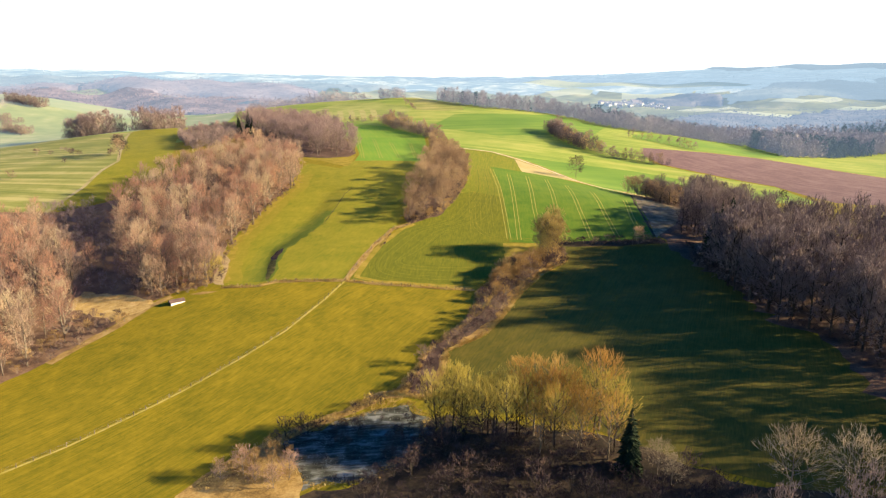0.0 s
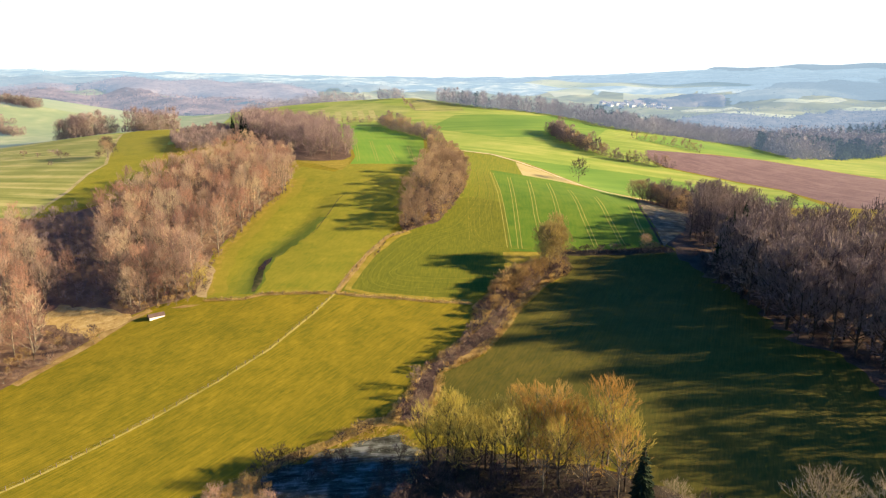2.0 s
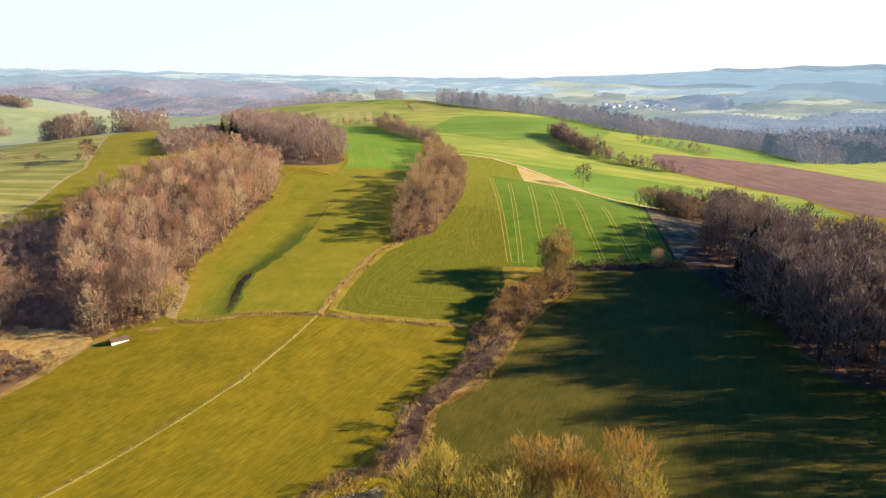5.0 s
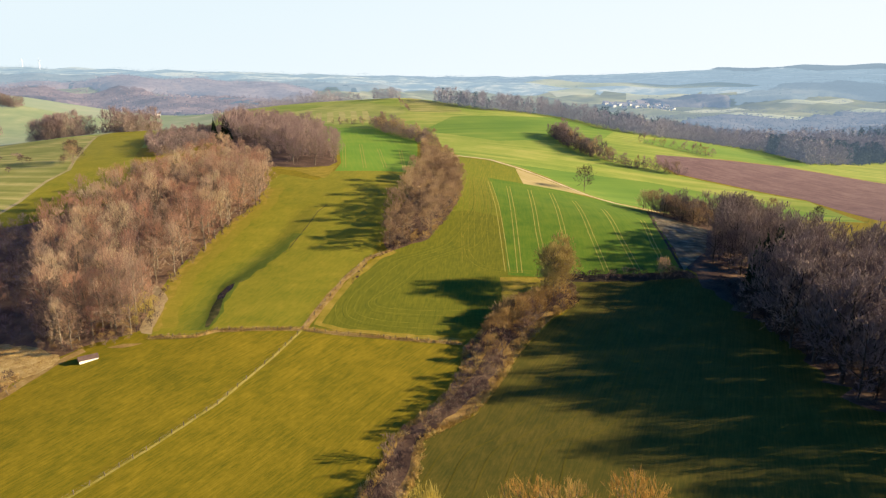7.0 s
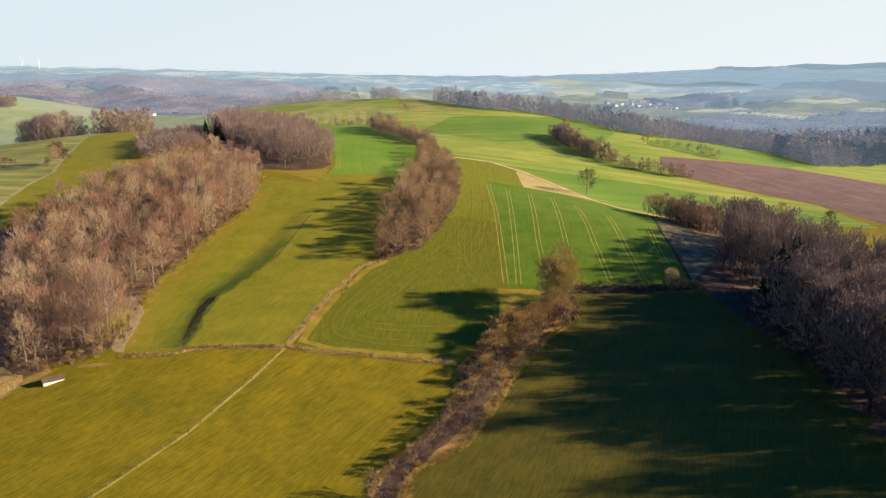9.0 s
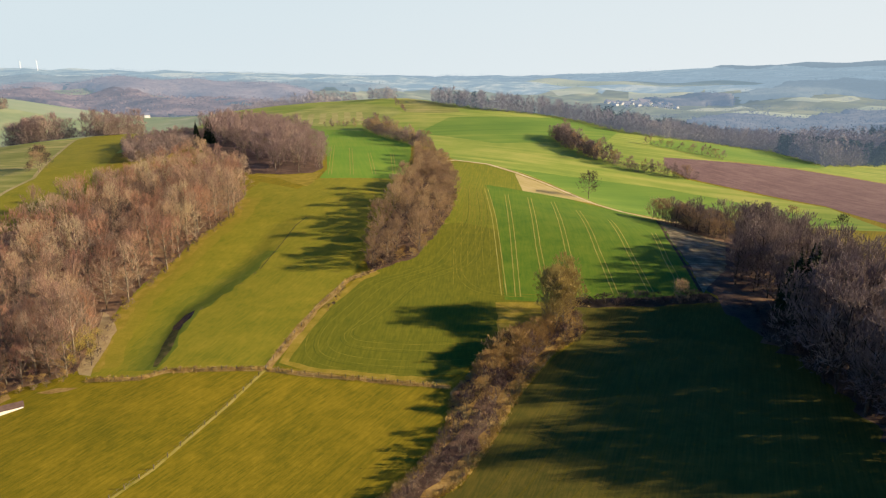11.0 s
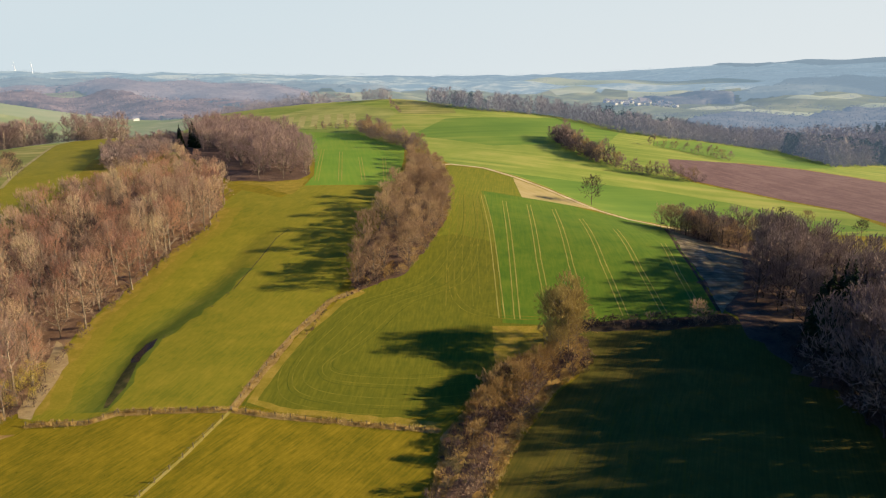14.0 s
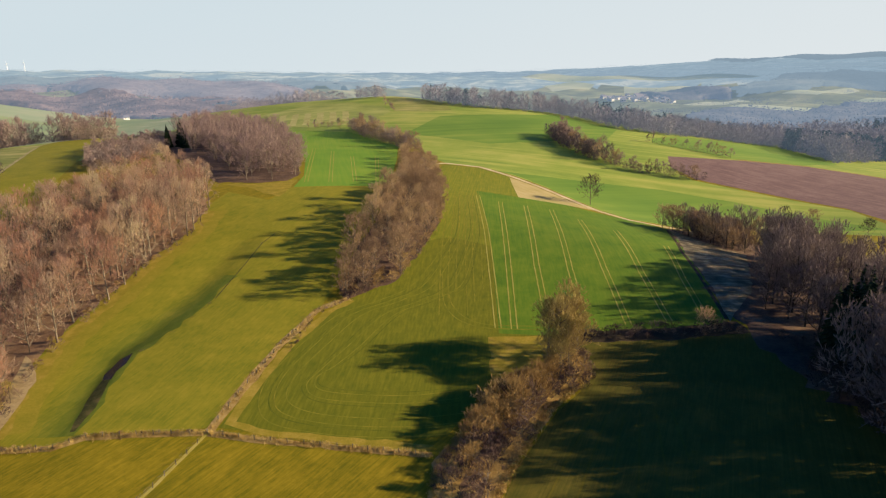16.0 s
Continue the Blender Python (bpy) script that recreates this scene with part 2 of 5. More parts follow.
TWIG_OAK = material("oak_twigs", [(0.25, 0.175, 0.145), (0.375, 0.265, 0.2), (0.46, 0.345, 0.24), (0.52, 0.425, 0.27)], 0.04, 2.0, bump=0, per_object=0.45, per_island=0.3, contrast=0.7, thin=0.4)
# Greyish twigs, also toned down to imitate the wood's sunless side.
TWIG_SHADE = material("shade_toned_grey_twigs", [(0.12, 0.09, 0.094), (0.2, 0.153, 0.146), (0.31, 0.24, 0.2)], 0.04, 2.0, bump=0, per_object=0.4, per_island=0.4, contrast=0.7, thin=0.1)
# Thorn twigs darkened to stand in for the deep shade around them.
TWIG_THORN = material("shade_dark_thorn_twigs", [(0.024, 0.017, 0.02), (0.05, 0.034, 0.037), (0.11, 0.072, 0.06)], 0.1, 2.0, bump=0, per_object=0.7, per_island=0.2, contrast=0.7)
TWIG_HEDGE = material("hedgerow_twigs", [(0.22, 0.145, 0.095), (0.35, 0.24, 0.15), (0.46, 0.34, 0.2)], 0.05, 2.0, bump=0, per_object=0.45, per_island=0.25, contrast=0.6, thin=0.35)
TWIG_CLUMP = material("olive_budding_twigs", [(0.22, 0.15, 0.06), (0.34, 0.25, 0.09), (0.42, 0.33, 0.12)], 0.05, 2.0, bump=0, per_object=0.3, per_island=0.3, thin=0.2)
TWIG_FIELD = material("dark_field_tree_twigs", [(0.05, 0.04, 0.035), (0.085, 0.068, 0.055), (0.13, 0.105, 0.08)], 0.05, 2.0, bump=0, per_object=0.3, per_island=0.3)
TWIG_PINK = material("pinkish_bush_twigs", [(0.25, 0.15, 0.12), (0.37, 0.235, 0.175), (0.46, 0.32, 0.22)], 0.1, 2.0, bump=0, per_object=0.3, per_island=0.3, thin=0.3)
TWIG_PALE = material("pale_field_tree_twigs", [(0.2, 0.155, 0.1), (0.33, 0.265, 0.175), (0.45, 0.375, 0.25)], 0.1, 2.0, bump=0, per_object=0.3, per_island=0.4, thin=0.2)
TWIG_POPLAR = material("yellow_budding_twigs", [(0.3, 0.24, 0.05), (0.44, 0.35, 0.075), (0.5, 0.4, 0.11)], 0.1, 2.0, bump=0, per_object=0.3, per_island=0.2, thin=0.35)
TWIG_RUSSET = material("russet_budding_twigs", [(0.34, 0.18, 0.045), (0.46, 0.265, 0.07), (0.52, 0.35, 0.115)], 0.1, 2.0, bump=0, per_object=0.3, per_island=0.2, thin=0.35)
TWIG_SHRUB = material("shrub_twigs", [(0.045, 0.028, 0.031), (0.11, 0.07, 0.064), (0.24, 0.165, 0.12)], 0.1, 2.0, bump=0, per_object=0.6, per_island=0.2, contrast=0.6)
FROST = material("frosted_grass_blades", [(0.1, 0.1, 0.08), (0.24, 0.25, 0.22), (0.4, 0.42, 0.4)], 0.3, 1.0, bump=0, per_island=0.4, contrast=0.5)
TUFT = material("dry_grass_blades", [(0.26, 0.16, 0.04), (0.42, 0.29, 0.09), (0.55, 0.42, 0.17)], 0.15, 1.0, bump=0, per_island=0.3, contrast=0.6)
NEEDLE = material("spruce_needles", [(0.009, 0.017, 0.008), (0.018, 0.03, 0.013), (0.03, 0.046, 0.018)], 0.4, 3.0, bump=0, per_object=0.2, per_island=0.3)
POST = material("weathered_post", [(0.1, 0.08, 0.06), (0.17, 0.14, 0.1)], 1.0, 12.0, bump=0.3)
WIRE = material("fence_wire", [(0.2, 0.2, 0.2), (0.3, 0.3, 0.3)], 1.0, 12.0, rough=0.5, bump=0)
WHITE_BOARD = material("white_boarding", [(0.6, 0.58, 0.53), (0.72, 0.7, 0.66)], 0.8, 9.0, bump=0.1)
SHED_ROOF = material("red_brown_sheet_roof", [(0.085, 0.055, 0.05), (0.13, 0.088, 0.08)], 0.8, 9.0, bump=0.3)
DARK_PANEL = material("dark_panel", [(0.05, 0.04, 0.032), (0.09, 0.07, 0.055)], 0.8, 9.0, bump=0.2)
TURBINE = material("white_turbine_paint", [(0.78, 0.78, 0.78), (0.82, 0.82, 0.82)], 0.1, 1.0, rough=0.4, bump=0)
# Haze colours: emission painted over far materials, each with its own even share.
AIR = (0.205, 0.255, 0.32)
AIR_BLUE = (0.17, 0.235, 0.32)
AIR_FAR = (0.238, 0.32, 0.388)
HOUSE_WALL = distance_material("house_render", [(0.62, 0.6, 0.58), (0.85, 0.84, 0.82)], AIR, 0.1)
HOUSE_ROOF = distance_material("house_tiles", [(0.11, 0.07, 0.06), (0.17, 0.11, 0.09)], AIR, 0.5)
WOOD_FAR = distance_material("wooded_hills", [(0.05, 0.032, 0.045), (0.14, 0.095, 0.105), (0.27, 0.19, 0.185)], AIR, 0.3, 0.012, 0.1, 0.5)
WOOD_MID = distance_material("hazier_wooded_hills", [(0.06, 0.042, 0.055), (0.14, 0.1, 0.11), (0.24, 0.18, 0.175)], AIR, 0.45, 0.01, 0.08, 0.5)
WOOD_RIGHT = distance_material("haze_blue_valley_woods", [(0.03, 0.033, 0.04), (0.085, 0.078, 0.08), (0.19, 0.165, 0.15)], AIR_BLUE, 0.42, 0.012, 0.1, 0.5)
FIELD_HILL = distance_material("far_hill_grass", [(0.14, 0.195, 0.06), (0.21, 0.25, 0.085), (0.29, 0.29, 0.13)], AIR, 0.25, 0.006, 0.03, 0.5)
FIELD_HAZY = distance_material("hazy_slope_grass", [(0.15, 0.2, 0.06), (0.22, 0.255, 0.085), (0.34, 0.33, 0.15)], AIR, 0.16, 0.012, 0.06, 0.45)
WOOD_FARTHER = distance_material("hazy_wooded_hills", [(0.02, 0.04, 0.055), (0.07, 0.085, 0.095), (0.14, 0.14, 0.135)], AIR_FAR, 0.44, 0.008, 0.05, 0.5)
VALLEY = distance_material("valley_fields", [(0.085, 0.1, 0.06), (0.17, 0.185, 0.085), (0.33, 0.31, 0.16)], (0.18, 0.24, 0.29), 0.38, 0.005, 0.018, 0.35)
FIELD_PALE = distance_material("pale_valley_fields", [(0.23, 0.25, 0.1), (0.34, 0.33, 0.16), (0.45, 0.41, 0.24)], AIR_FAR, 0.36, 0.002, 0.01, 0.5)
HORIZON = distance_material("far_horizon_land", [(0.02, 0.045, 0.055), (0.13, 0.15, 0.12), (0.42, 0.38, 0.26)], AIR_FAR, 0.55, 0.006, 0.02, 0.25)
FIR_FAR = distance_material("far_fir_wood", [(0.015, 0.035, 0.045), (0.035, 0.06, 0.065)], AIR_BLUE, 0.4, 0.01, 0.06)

# Emission for an added sky backdrop; the world light itself stays dimmer.
SKY_HAZE = bpy.data.materials.new("sky_glow_backdrop")
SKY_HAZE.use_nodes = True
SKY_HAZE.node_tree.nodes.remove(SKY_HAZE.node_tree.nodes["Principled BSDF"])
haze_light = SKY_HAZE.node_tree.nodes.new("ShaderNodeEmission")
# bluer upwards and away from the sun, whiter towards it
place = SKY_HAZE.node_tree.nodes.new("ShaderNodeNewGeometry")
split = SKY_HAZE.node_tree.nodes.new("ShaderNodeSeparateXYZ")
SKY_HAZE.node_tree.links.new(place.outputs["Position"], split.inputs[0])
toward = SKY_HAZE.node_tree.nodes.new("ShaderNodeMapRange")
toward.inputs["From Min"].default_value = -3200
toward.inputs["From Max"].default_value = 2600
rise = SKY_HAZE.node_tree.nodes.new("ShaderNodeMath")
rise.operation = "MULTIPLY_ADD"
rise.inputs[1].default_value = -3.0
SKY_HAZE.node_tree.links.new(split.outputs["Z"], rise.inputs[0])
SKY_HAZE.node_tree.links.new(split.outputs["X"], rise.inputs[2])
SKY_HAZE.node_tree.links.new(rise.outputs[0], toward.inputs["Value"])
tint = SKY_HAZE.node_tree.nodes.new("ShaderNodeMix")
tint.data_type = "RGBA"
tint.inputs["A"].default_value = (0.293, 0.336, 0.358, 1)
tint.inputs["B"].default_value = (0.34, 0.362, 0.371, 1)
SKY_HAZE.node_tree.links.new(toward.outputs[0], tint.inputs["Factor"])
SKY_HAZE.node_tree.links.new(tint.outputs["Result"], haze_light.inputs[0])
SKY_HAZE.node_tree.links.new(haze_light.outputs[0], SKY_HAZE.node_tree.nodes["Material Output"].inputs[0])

# ---- the lie of the land ----
NEAR_HILLS = [
    (-150, 230, 90, -13.1), (-60, 200, 90, 5.5), (20, 170, 80, 4.2), (110, 180, 90, 1.6),
    (200, 250, 110, 10.5), (-100, 290, 80, 0.7), (-30, 280, 80, 3.9), (40, 260, 70, -7.3),
    (90, 330, 80, 3.6), (160, 420, 90, -12.8), (-100, 380, 90, -0.2), (-20, 420, 100, 15.1),
    (0, 50, 150, -9.1), (-500, 450, 250, 25.1), (700, 300, 350, 23.1), (0, -350, 400, 13.9),
    (112, 385, 55, 10.9), (60, 155, 50, -6.1), (-45, 165, 50, -3.8), (-112, 245, 50, 4.9),
    (70, 190, 45, 6.5),
]
RIDGES = [
    (70, 480, 100, 2.1), (-230, 480, 150, 11.9), (-80, 600, 150, 12.3), (90, 640, 150, 4.4),
    (230, 640, 150, 11.8), (400, 650, 200, -4.1), (-340, 680, 180, -0.2), (-90, 900, 220, 23.7),
    (140, 950, 220, 35.8), (-450, 950, 300, 3.3), (500, 1000, 300, -11.5), (-150, 1250, 250, 34.2),
    (-330, 710, 90, 13.8), (-215, 540, 90, 4.7), (-720, 1050, 170, 72.0),
    (-235, 1085, 105, 12.0), (-50, 1035, 60, 7.5),
]
FAR_HILLS = [
    (-880, 2250, 260, 72), (-1050, 1480, 220, 40), (-1500, 2300, 350, 32), (-300, 2600, 300, 34),
    (-2600, 4300, 1200, 48), (2900, 4000, 850, 60), (1900, 4600, 700, 30), (900, 3300, 420, 22),
    (1500, 3000, 350, 30), (-250, 1900, 190, 32), (2300, 2300, 600, 40), (-2600, 2200, 600, 30),
    (-620, 1750, 130, 28), (-1250, 1850, 150, 26), (-560, 2700, 220, 26), (-1500, 3100, 420, 24),
    (-700, 3500, 500, 26), (500, 2650, 200, 16), (1250, 2450, 220, 20), (250, 3400, 380, 20), (-830, 1980, 130, -20),
]
DITCH = [(-58, 392), (-61, 382), (-63, 360), (-66, 335), (-73, 313), (-79.5, 302)]
BANK_LINE = [(-78, 268), (-79.5, 276), (-80, 284), (-80.5, 293), (-79.5, 302), (-73, 313), (-66, 335), (-63, 360), (-61, 382), (-58, 392)]


def smooth(a, b, v):
    t = np.clip((v - a) / (b - a), 0, 1)
    return t * t * (3 - 2 * t)


def line_distance(x, y, line):
    """Distance in plan from points to a broken line."""
    best = np.full(np.shape(x), 1e9)
    for (ax, ay), (bx, by) in zip(line, line[1:]):
        dx, dy = bx - ax, by - ay
        u = np.clip(((x - ax) * dx + (y - ay) * dy) / (dx * dx + dy * dy), 0, 1)
        best = np.minimum(best, np.hypot(x - ax - u * dx, y - ay - u * dy))
    return best


def height(x, y):
    x, y = np.asarray(x, float), np.asarray(y, float)
    z = np.full(x.shape, -18.0)
    for hx, hy, r, h in NEAR_HILLS + RIDGES + FAR_HILLS:
        z = z + h * np.exp(-((x - hx) ** 2 + (y - hy) ** 2) / (2 * r * r))
    z = z + 106 * smooth(2300, 4800, np.hypot(x, y - 60))
    far = smooth(1250, 1700, np.hypot(x, y - 60))
    z = z + far * (9 * np.sin(x * 0.011 + 1) * np.sin(y * 0.009) + 5 * np.sin(x * 0.023 + y * 0.014))
    # a bank along the ditch: the meadow lies lower on its left side
    side = np.interp(y, [p[1] for p in BANK_LINE], [p[0] for p in BANK_LINE]) - x
    step = np.interp(y, [264, 274, 283, 296, 303, 320, 350, 385, 398], [0.2, 0.6, 1.05, 1.2, 1.3, 1.3, 1.2, 0.9, 0])
    wide = np.interp(y, [280, 296, 303, 330], [5.5, 6.0, 9.0, 14.0])
    z = z - step * smooth(-0.8, wide, side) * np.exp(-(np.maximum(side, 0) / 21) ** 2)
    return z


def inside(x, y, ring):
    """Whether points lie inside a closed outline in plan."""
    x, y = np.asarray(x, float), np.asarray(y, float)
    odd = np.zeros(x.shape, bool)
    for (ax, ay), (bx, by) in zip(ring, ring[1:] + ring[:1]):
        if ay != by:
            odd ^= ((ay > y) != (by > y)) & (x < (bx - ax) * (y - ay) / (by - ay) + ax)
    return odd


def ribbon(line, width):
    """The outline of a strip along a broken line."""
    left, right = [], []
    for i, (x, y) in enumerate(line):
        ax, ay = line[max(0, i - 1)]
        bx, by = line[min(len(line) - 1, i + 1)]
        n = math.hypot(bx - ax, by - ay)
        ox, oy = -(by - ay) / n * width / 2, (bx - ax) / n * width / 2
        left.append((x + ox, y + oy))
        right.append((x - ox, y - oy))
    return left + right[::-1]


def rough(ring, amount, seed=0):
    """An outline made ragged, as the edge of a wood or of weeds is."""
    r, out = np.random.default_rng(seed + len(ring)), []
    for (ax, ay), (bx, by) in zip(ring, ring[1:] + ring[:1]):
        d = math.hypot(bx - ax, by - ay)
        k = max(1, int(d / 3.5))
        for i in range(k):
            o = r.normal() * amount * 0.6
            out.append((ax + (bx - ax) * i / k - (by - ay) / d * o, ay + (by - ay) * i / k + (bx - ax) / d * o))
    return out


TRACK = [(10, 556), (17, 562), (40, 557), (59, 536), (75, 514), (88, 491), (99, 470), (111, 456), (129, 450), (146, 450), (175, 470)]
LEFT_TRACK = [(-228, 363), (-230, 410), (-238, 450), (-240, 480), (-258, 523), (-300, 626), (-319, 676), (-325, 715), (-300, 745)]
FENCE_LINE = [(-46, 264), (-52, 246), (-62, 222), (-74, 203), (-87, 185), (-108, 158), (-135, 128)]
CROSS_FENCE = [(-97, 260), (-81, 260), (-75, 263.5), (-59, 264), (-46, 264), (-34, 261.5), (-14, 258.5), (8, 255)]
UPPER_FENCE = [(-46, 264), (-43, 280), (-37, 305), (-29, 326), (-20, 333)]
LEFT_WOOD = [(-99, 270), (-105, 290), (-108, 313), (-104, 342), (-101, 371), (-95, 394), (-95, 425), (-104, 448), (-122, 472), (-145, 497), (-158, 478), (-166, 440), (-174, 405), (-180, 372), (-180, 330), (-172, 300), (-150, 285), (-135, 268), (-118, 262)]
NEAR_LEFT_WOOD = [(-147, 203), (-142, 223), (-152, 243), (-162, 255), (-162, 285), (-185, 300), (-222, 345), (-250, 358), (-290, 350), (-290, 230), (-200, 170), (-165, 180)]
SANDY_RING = [(-114, 306), (-108, 300), (-103, 291), (-100.5, 279), (-97, 263), (-101, 263.5), (-104, 271), (-106, 283), (-111, 296)]
LITTER_LEFT = [(-100, 267), (-107, 290), (-110, 313), (-106, 342), (-103, 371), (-97, 396), (-97, 425), (-108, 452), (-128, 480), (-150, 505), (-166, 470), (-180, 400), (-222, 365), (-260, 362), (-295, 355), (-295, 225), (-200, 165), (-160, 176), (-140, 208), (-124, 246), (-118, 257)]
BACK_WOOD = [(-112, 482), (-89, 476), (-72, 482), (-68, 495), (-79, 560), (-91, 600), (-130, 680), (-170, 745), (-235, 780), (-230, 700), (-200, 620), (-160, 560), (-135, 520)]
STRIP_WOOD = [(-22, 330), (-5, 346), (6, 380), (11, 405), (14, 470), (10, 530), (-1, 605), (-13, 600), (-11, 540), (-10, 470), (-18, 397), (-25, 348)]
RIGHT_WOOD = [(126, 345), (110, 322), (107, 306), (109, 285), (110, 254), (112, 210), (124, 196), (126, 177), (122, 150), (124, 112), (150, 100), (240, 100), (300, 260), (260, 300), (215, 345), (185, 380), (165, 430), (148, 445), (127, 440), (138, 404), (150, 398), (142, 370)]
LITTER_RIGHT = [(106, 314), (112, 260), (111, 214), (120, 192), (116, 165), (118, 140), (120, 95), (290, 95), (305, 262), (265, 304), (218, 350), (190, 385), (170, 440), (150, 450), (128, 444), (112, 378), (108, 341)]
FELLED = [(128, 441), (112, 378), (108, 341), (103, 316), (122, 341), (146, 397), (139, 402)]
THICKET = [(-10, 176), (-5, 190), (-4, 198), (-4, 204), (10, 214.5), (18.5, 231), (26.5, 250), (38, 271), (46, 280), (52, 287), (53, 298), (51, 306), (44, 300), (41, 290), (34, 283), (22, 278), (16, 264), (9.5, 252), (6.5, 232), (0, 219.5), (-8, 209.5), (-12, 202), (-14, 193), (-20, 180)]
CROP_RING = [(-44, 266), (-41, 280), (-35, 304), (-26, 324), (-18, 334), (-6, 346), (5.5, 380), (11, 405), (14, 470), (10.5, 530), (16, 556), (40, 553), (57, 533), (56, 479), (82, 474), (100, 461), (129, 444), (112, 378), (107, 341), (102, 316), (90, 309), (58, 310), (27, 309), (26, 296), (24, 284), (18, 274), (12, 262), (-7, 260), (-22, 262)]
WHEAT_RING = [(33, 482), (56, 478), (82, 474), (100, 461), (129, 444), (112, 378), (107, 341), (102, 316), (90, 309), (58, 310), (40, 310), (29, 311), (31, 352), (33, 405)]
PALE_RING = [(57, 533), (73, 512), (86, 489), (97, 470), (82, 474), (56, 478)]
BACK_WHEAT = [(-65, 466), (-40, 470), (-17, 472), (-15, 489), (-16, 575), (-18, 628), (-40, 661), (-64, 715), (-126, 754), (-165, 750), (-128, 684), (-90, 604), (-76, 560), (-65, 495)]
MOUND = [(-104, 474), (-98, 470), (-89, 467), (-80, 456), (-68, 446), (-66, 460), (-67, 476), (-67, 486), (-72, 480), (-89, 474), (-98, 477)]
PLOUGHED = [(195, 640), (256, 648), (314, 650), (345, 630), (400, 560), (460, 480), (400, 400), (340, 430), (281, 458), (262, 512), (221, 547), (191, 570), (184, 600)]
GREEN_VALLEY = [(215, 740), (250, 790), (330, 870), (430, 910), (393, 780), (372, 704), (312, 655), (256, 654), (205, 712)]
YELLOW_FIELD = [(316, 652), (348, 632), (404, 562), (466, 478), (640, 600), (720, 860), (560, 850), (472, 788), (374, 702)]
TRACK_BACK = ribbon([(256, 651), (315, 653), (347, 632), (402, 562), (464, 480)], 4)
LEFT_FIELD = [(-185, 462), (-207, 498), (-240, 594), (-242, 692), (-300, 745), (-325, 715), (-319, 676), (-300, 626), (-258, 523), (-240, 480), (-238, 450), (-230, 410), (-226, 366), (-185, 400)]
SWAMP_RING = [(-49, 160), (-40, 164), (-24, 172), (-15, 174), (-10, 166), (-12, 152), (-24, 140), (-38, 138), (-48, 150)]
GROVE_FLOOR = [(-50, 118), (-40, 134), (-26, 138), (-13, 152), (-12, 166), (-4, 166), (10, 162), (38, 153), (52, 142), (66, 132), (100, 122), (100, 95), (-50, 95)]
PLANTATION = [(-228, 362), (-206, 374), (-176, 336), (-153, 294), (-127, 258), (-158, 268), (-180, 297), (-204, 329)]
STRAW_CLEARING = [(-161, 259), (-158, 268), (-143, 262), (-124, 252), (-121, 245), (-131, 236), (-140, 240), (-154, 249)]
UPPER_MEADOW = [(-46, 266), (-43, 280), (-37, 305), (-29, 326), (-24, 350), (-19, 397), (-12, 470), (-17, 472), (-40, 470), (-65, 466), (-72, 440), (-97, 458), (-101, 425), (-99, 396), (-105, 371), (-108, 342), (-112, 313), (-108, 290), (-99, 262), (-81, 261), (-75, 265), (-59, 265)]
RIGHT_MEADOW = [(-11, 174), (-6, 190), (-5, 198), (-4, 204), (10, 213), (19, 230), (27, 249), (40, 271), (48, 280), (50, 292), (52, 309), (90, 307), (106, 314), (114, 260), (113, 214), (122, 190), (118, 165), (122, 130), (90, 122), (55, 140), (30, 160)]
RIDGE_FIELD = [(20, 558), (40, 560), (61, 539), (78, 516), (90, 493), (101, 472), (113, 459), (146, 453), (176, 473), (210, 470), (270, 455), (262, 508), (220, 543), (188, 567), (180, 600), (193, 642), (200, 700), (195, 790), (150, 930), (120, 895), (50, 900), (-20, 940), (-60, 930), (-40, 840), (-15, 760), (-10, 650), (8, 580)]
# the first outline that holds a place decides its cover: name, label, material, outline
COVERS = []


def cover(name, label, mat, ring):
    COVERS.append((name, label, mat, ring))


cover("dirt_track", "pale dirt farm track beside the crop field", DIRT, ribbon(TRACK, 3.4))
cover("dirt_track", "worn grassy track over the grass ridge", TRACK_EARTH, ribbon(LEFT_TRACK, 2.4))
cover("dirt_track", "grass-edged farm track along the ploughed field", STRAW, TRACK_BACK)
cover("field_margin", "bleached dry grass under the pasture fence", FENCE_GRASS, ribbon(FENCE_LINE, 0.85))
cover("field_margin", "rough dry bank along the cross fence", STRAW, rough(ribbon(CROSS_FENCE, 2.0), 0.3))
cover("field_margin", "bleached dry grass along the crop edge", STRAW, rough(ribbon(UPPER_FENCE, 2.8), 0.5))
cover("field_margin", "golden grass at the crop's outer edge", EDGE_GRASS, rough(ribbon([(8, 257.5), (-14, 261), (-34, 264.5), (-41.5, 268), (-40, 281), (-34, 305), (-26, 323), (-19, 332)], 2.6), 0.5))
cover("ditch", "dark weedy ditch in the meadow hollow", BANK, ribbon(DITCH[:4], 0.4))
# Near-black strips paint the shadowed hedge foot and ditch.
cover("field_margin", "hedge bank below the wheat, coloured dark for shade", DARK_LITTER, rough(ribbon([(54, 309), (80, 308.5), (106, 313)], 7.0), 0.7))
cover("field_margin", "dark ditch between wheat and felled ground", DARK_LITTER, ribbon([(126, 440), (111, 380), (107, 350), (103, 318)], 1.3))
cover("ditch", "small dark pool in the ditch hollow", SEEP, rough([(-80.8, 303), (-80.3, 297), (-80.6, 289), (-83.2, 289.5), (-84.2, 293), (-83, 300)], 0.4))
cover("ditch", "dark wet weeds below the pool", BANK, rough([(-80.3, 289), (-78.6, 280), (-78, 271), (-79, 266), (-80.6, 266), (-81.4, 275), (-83, 283), (-83.6, 289.5)], 0.7))
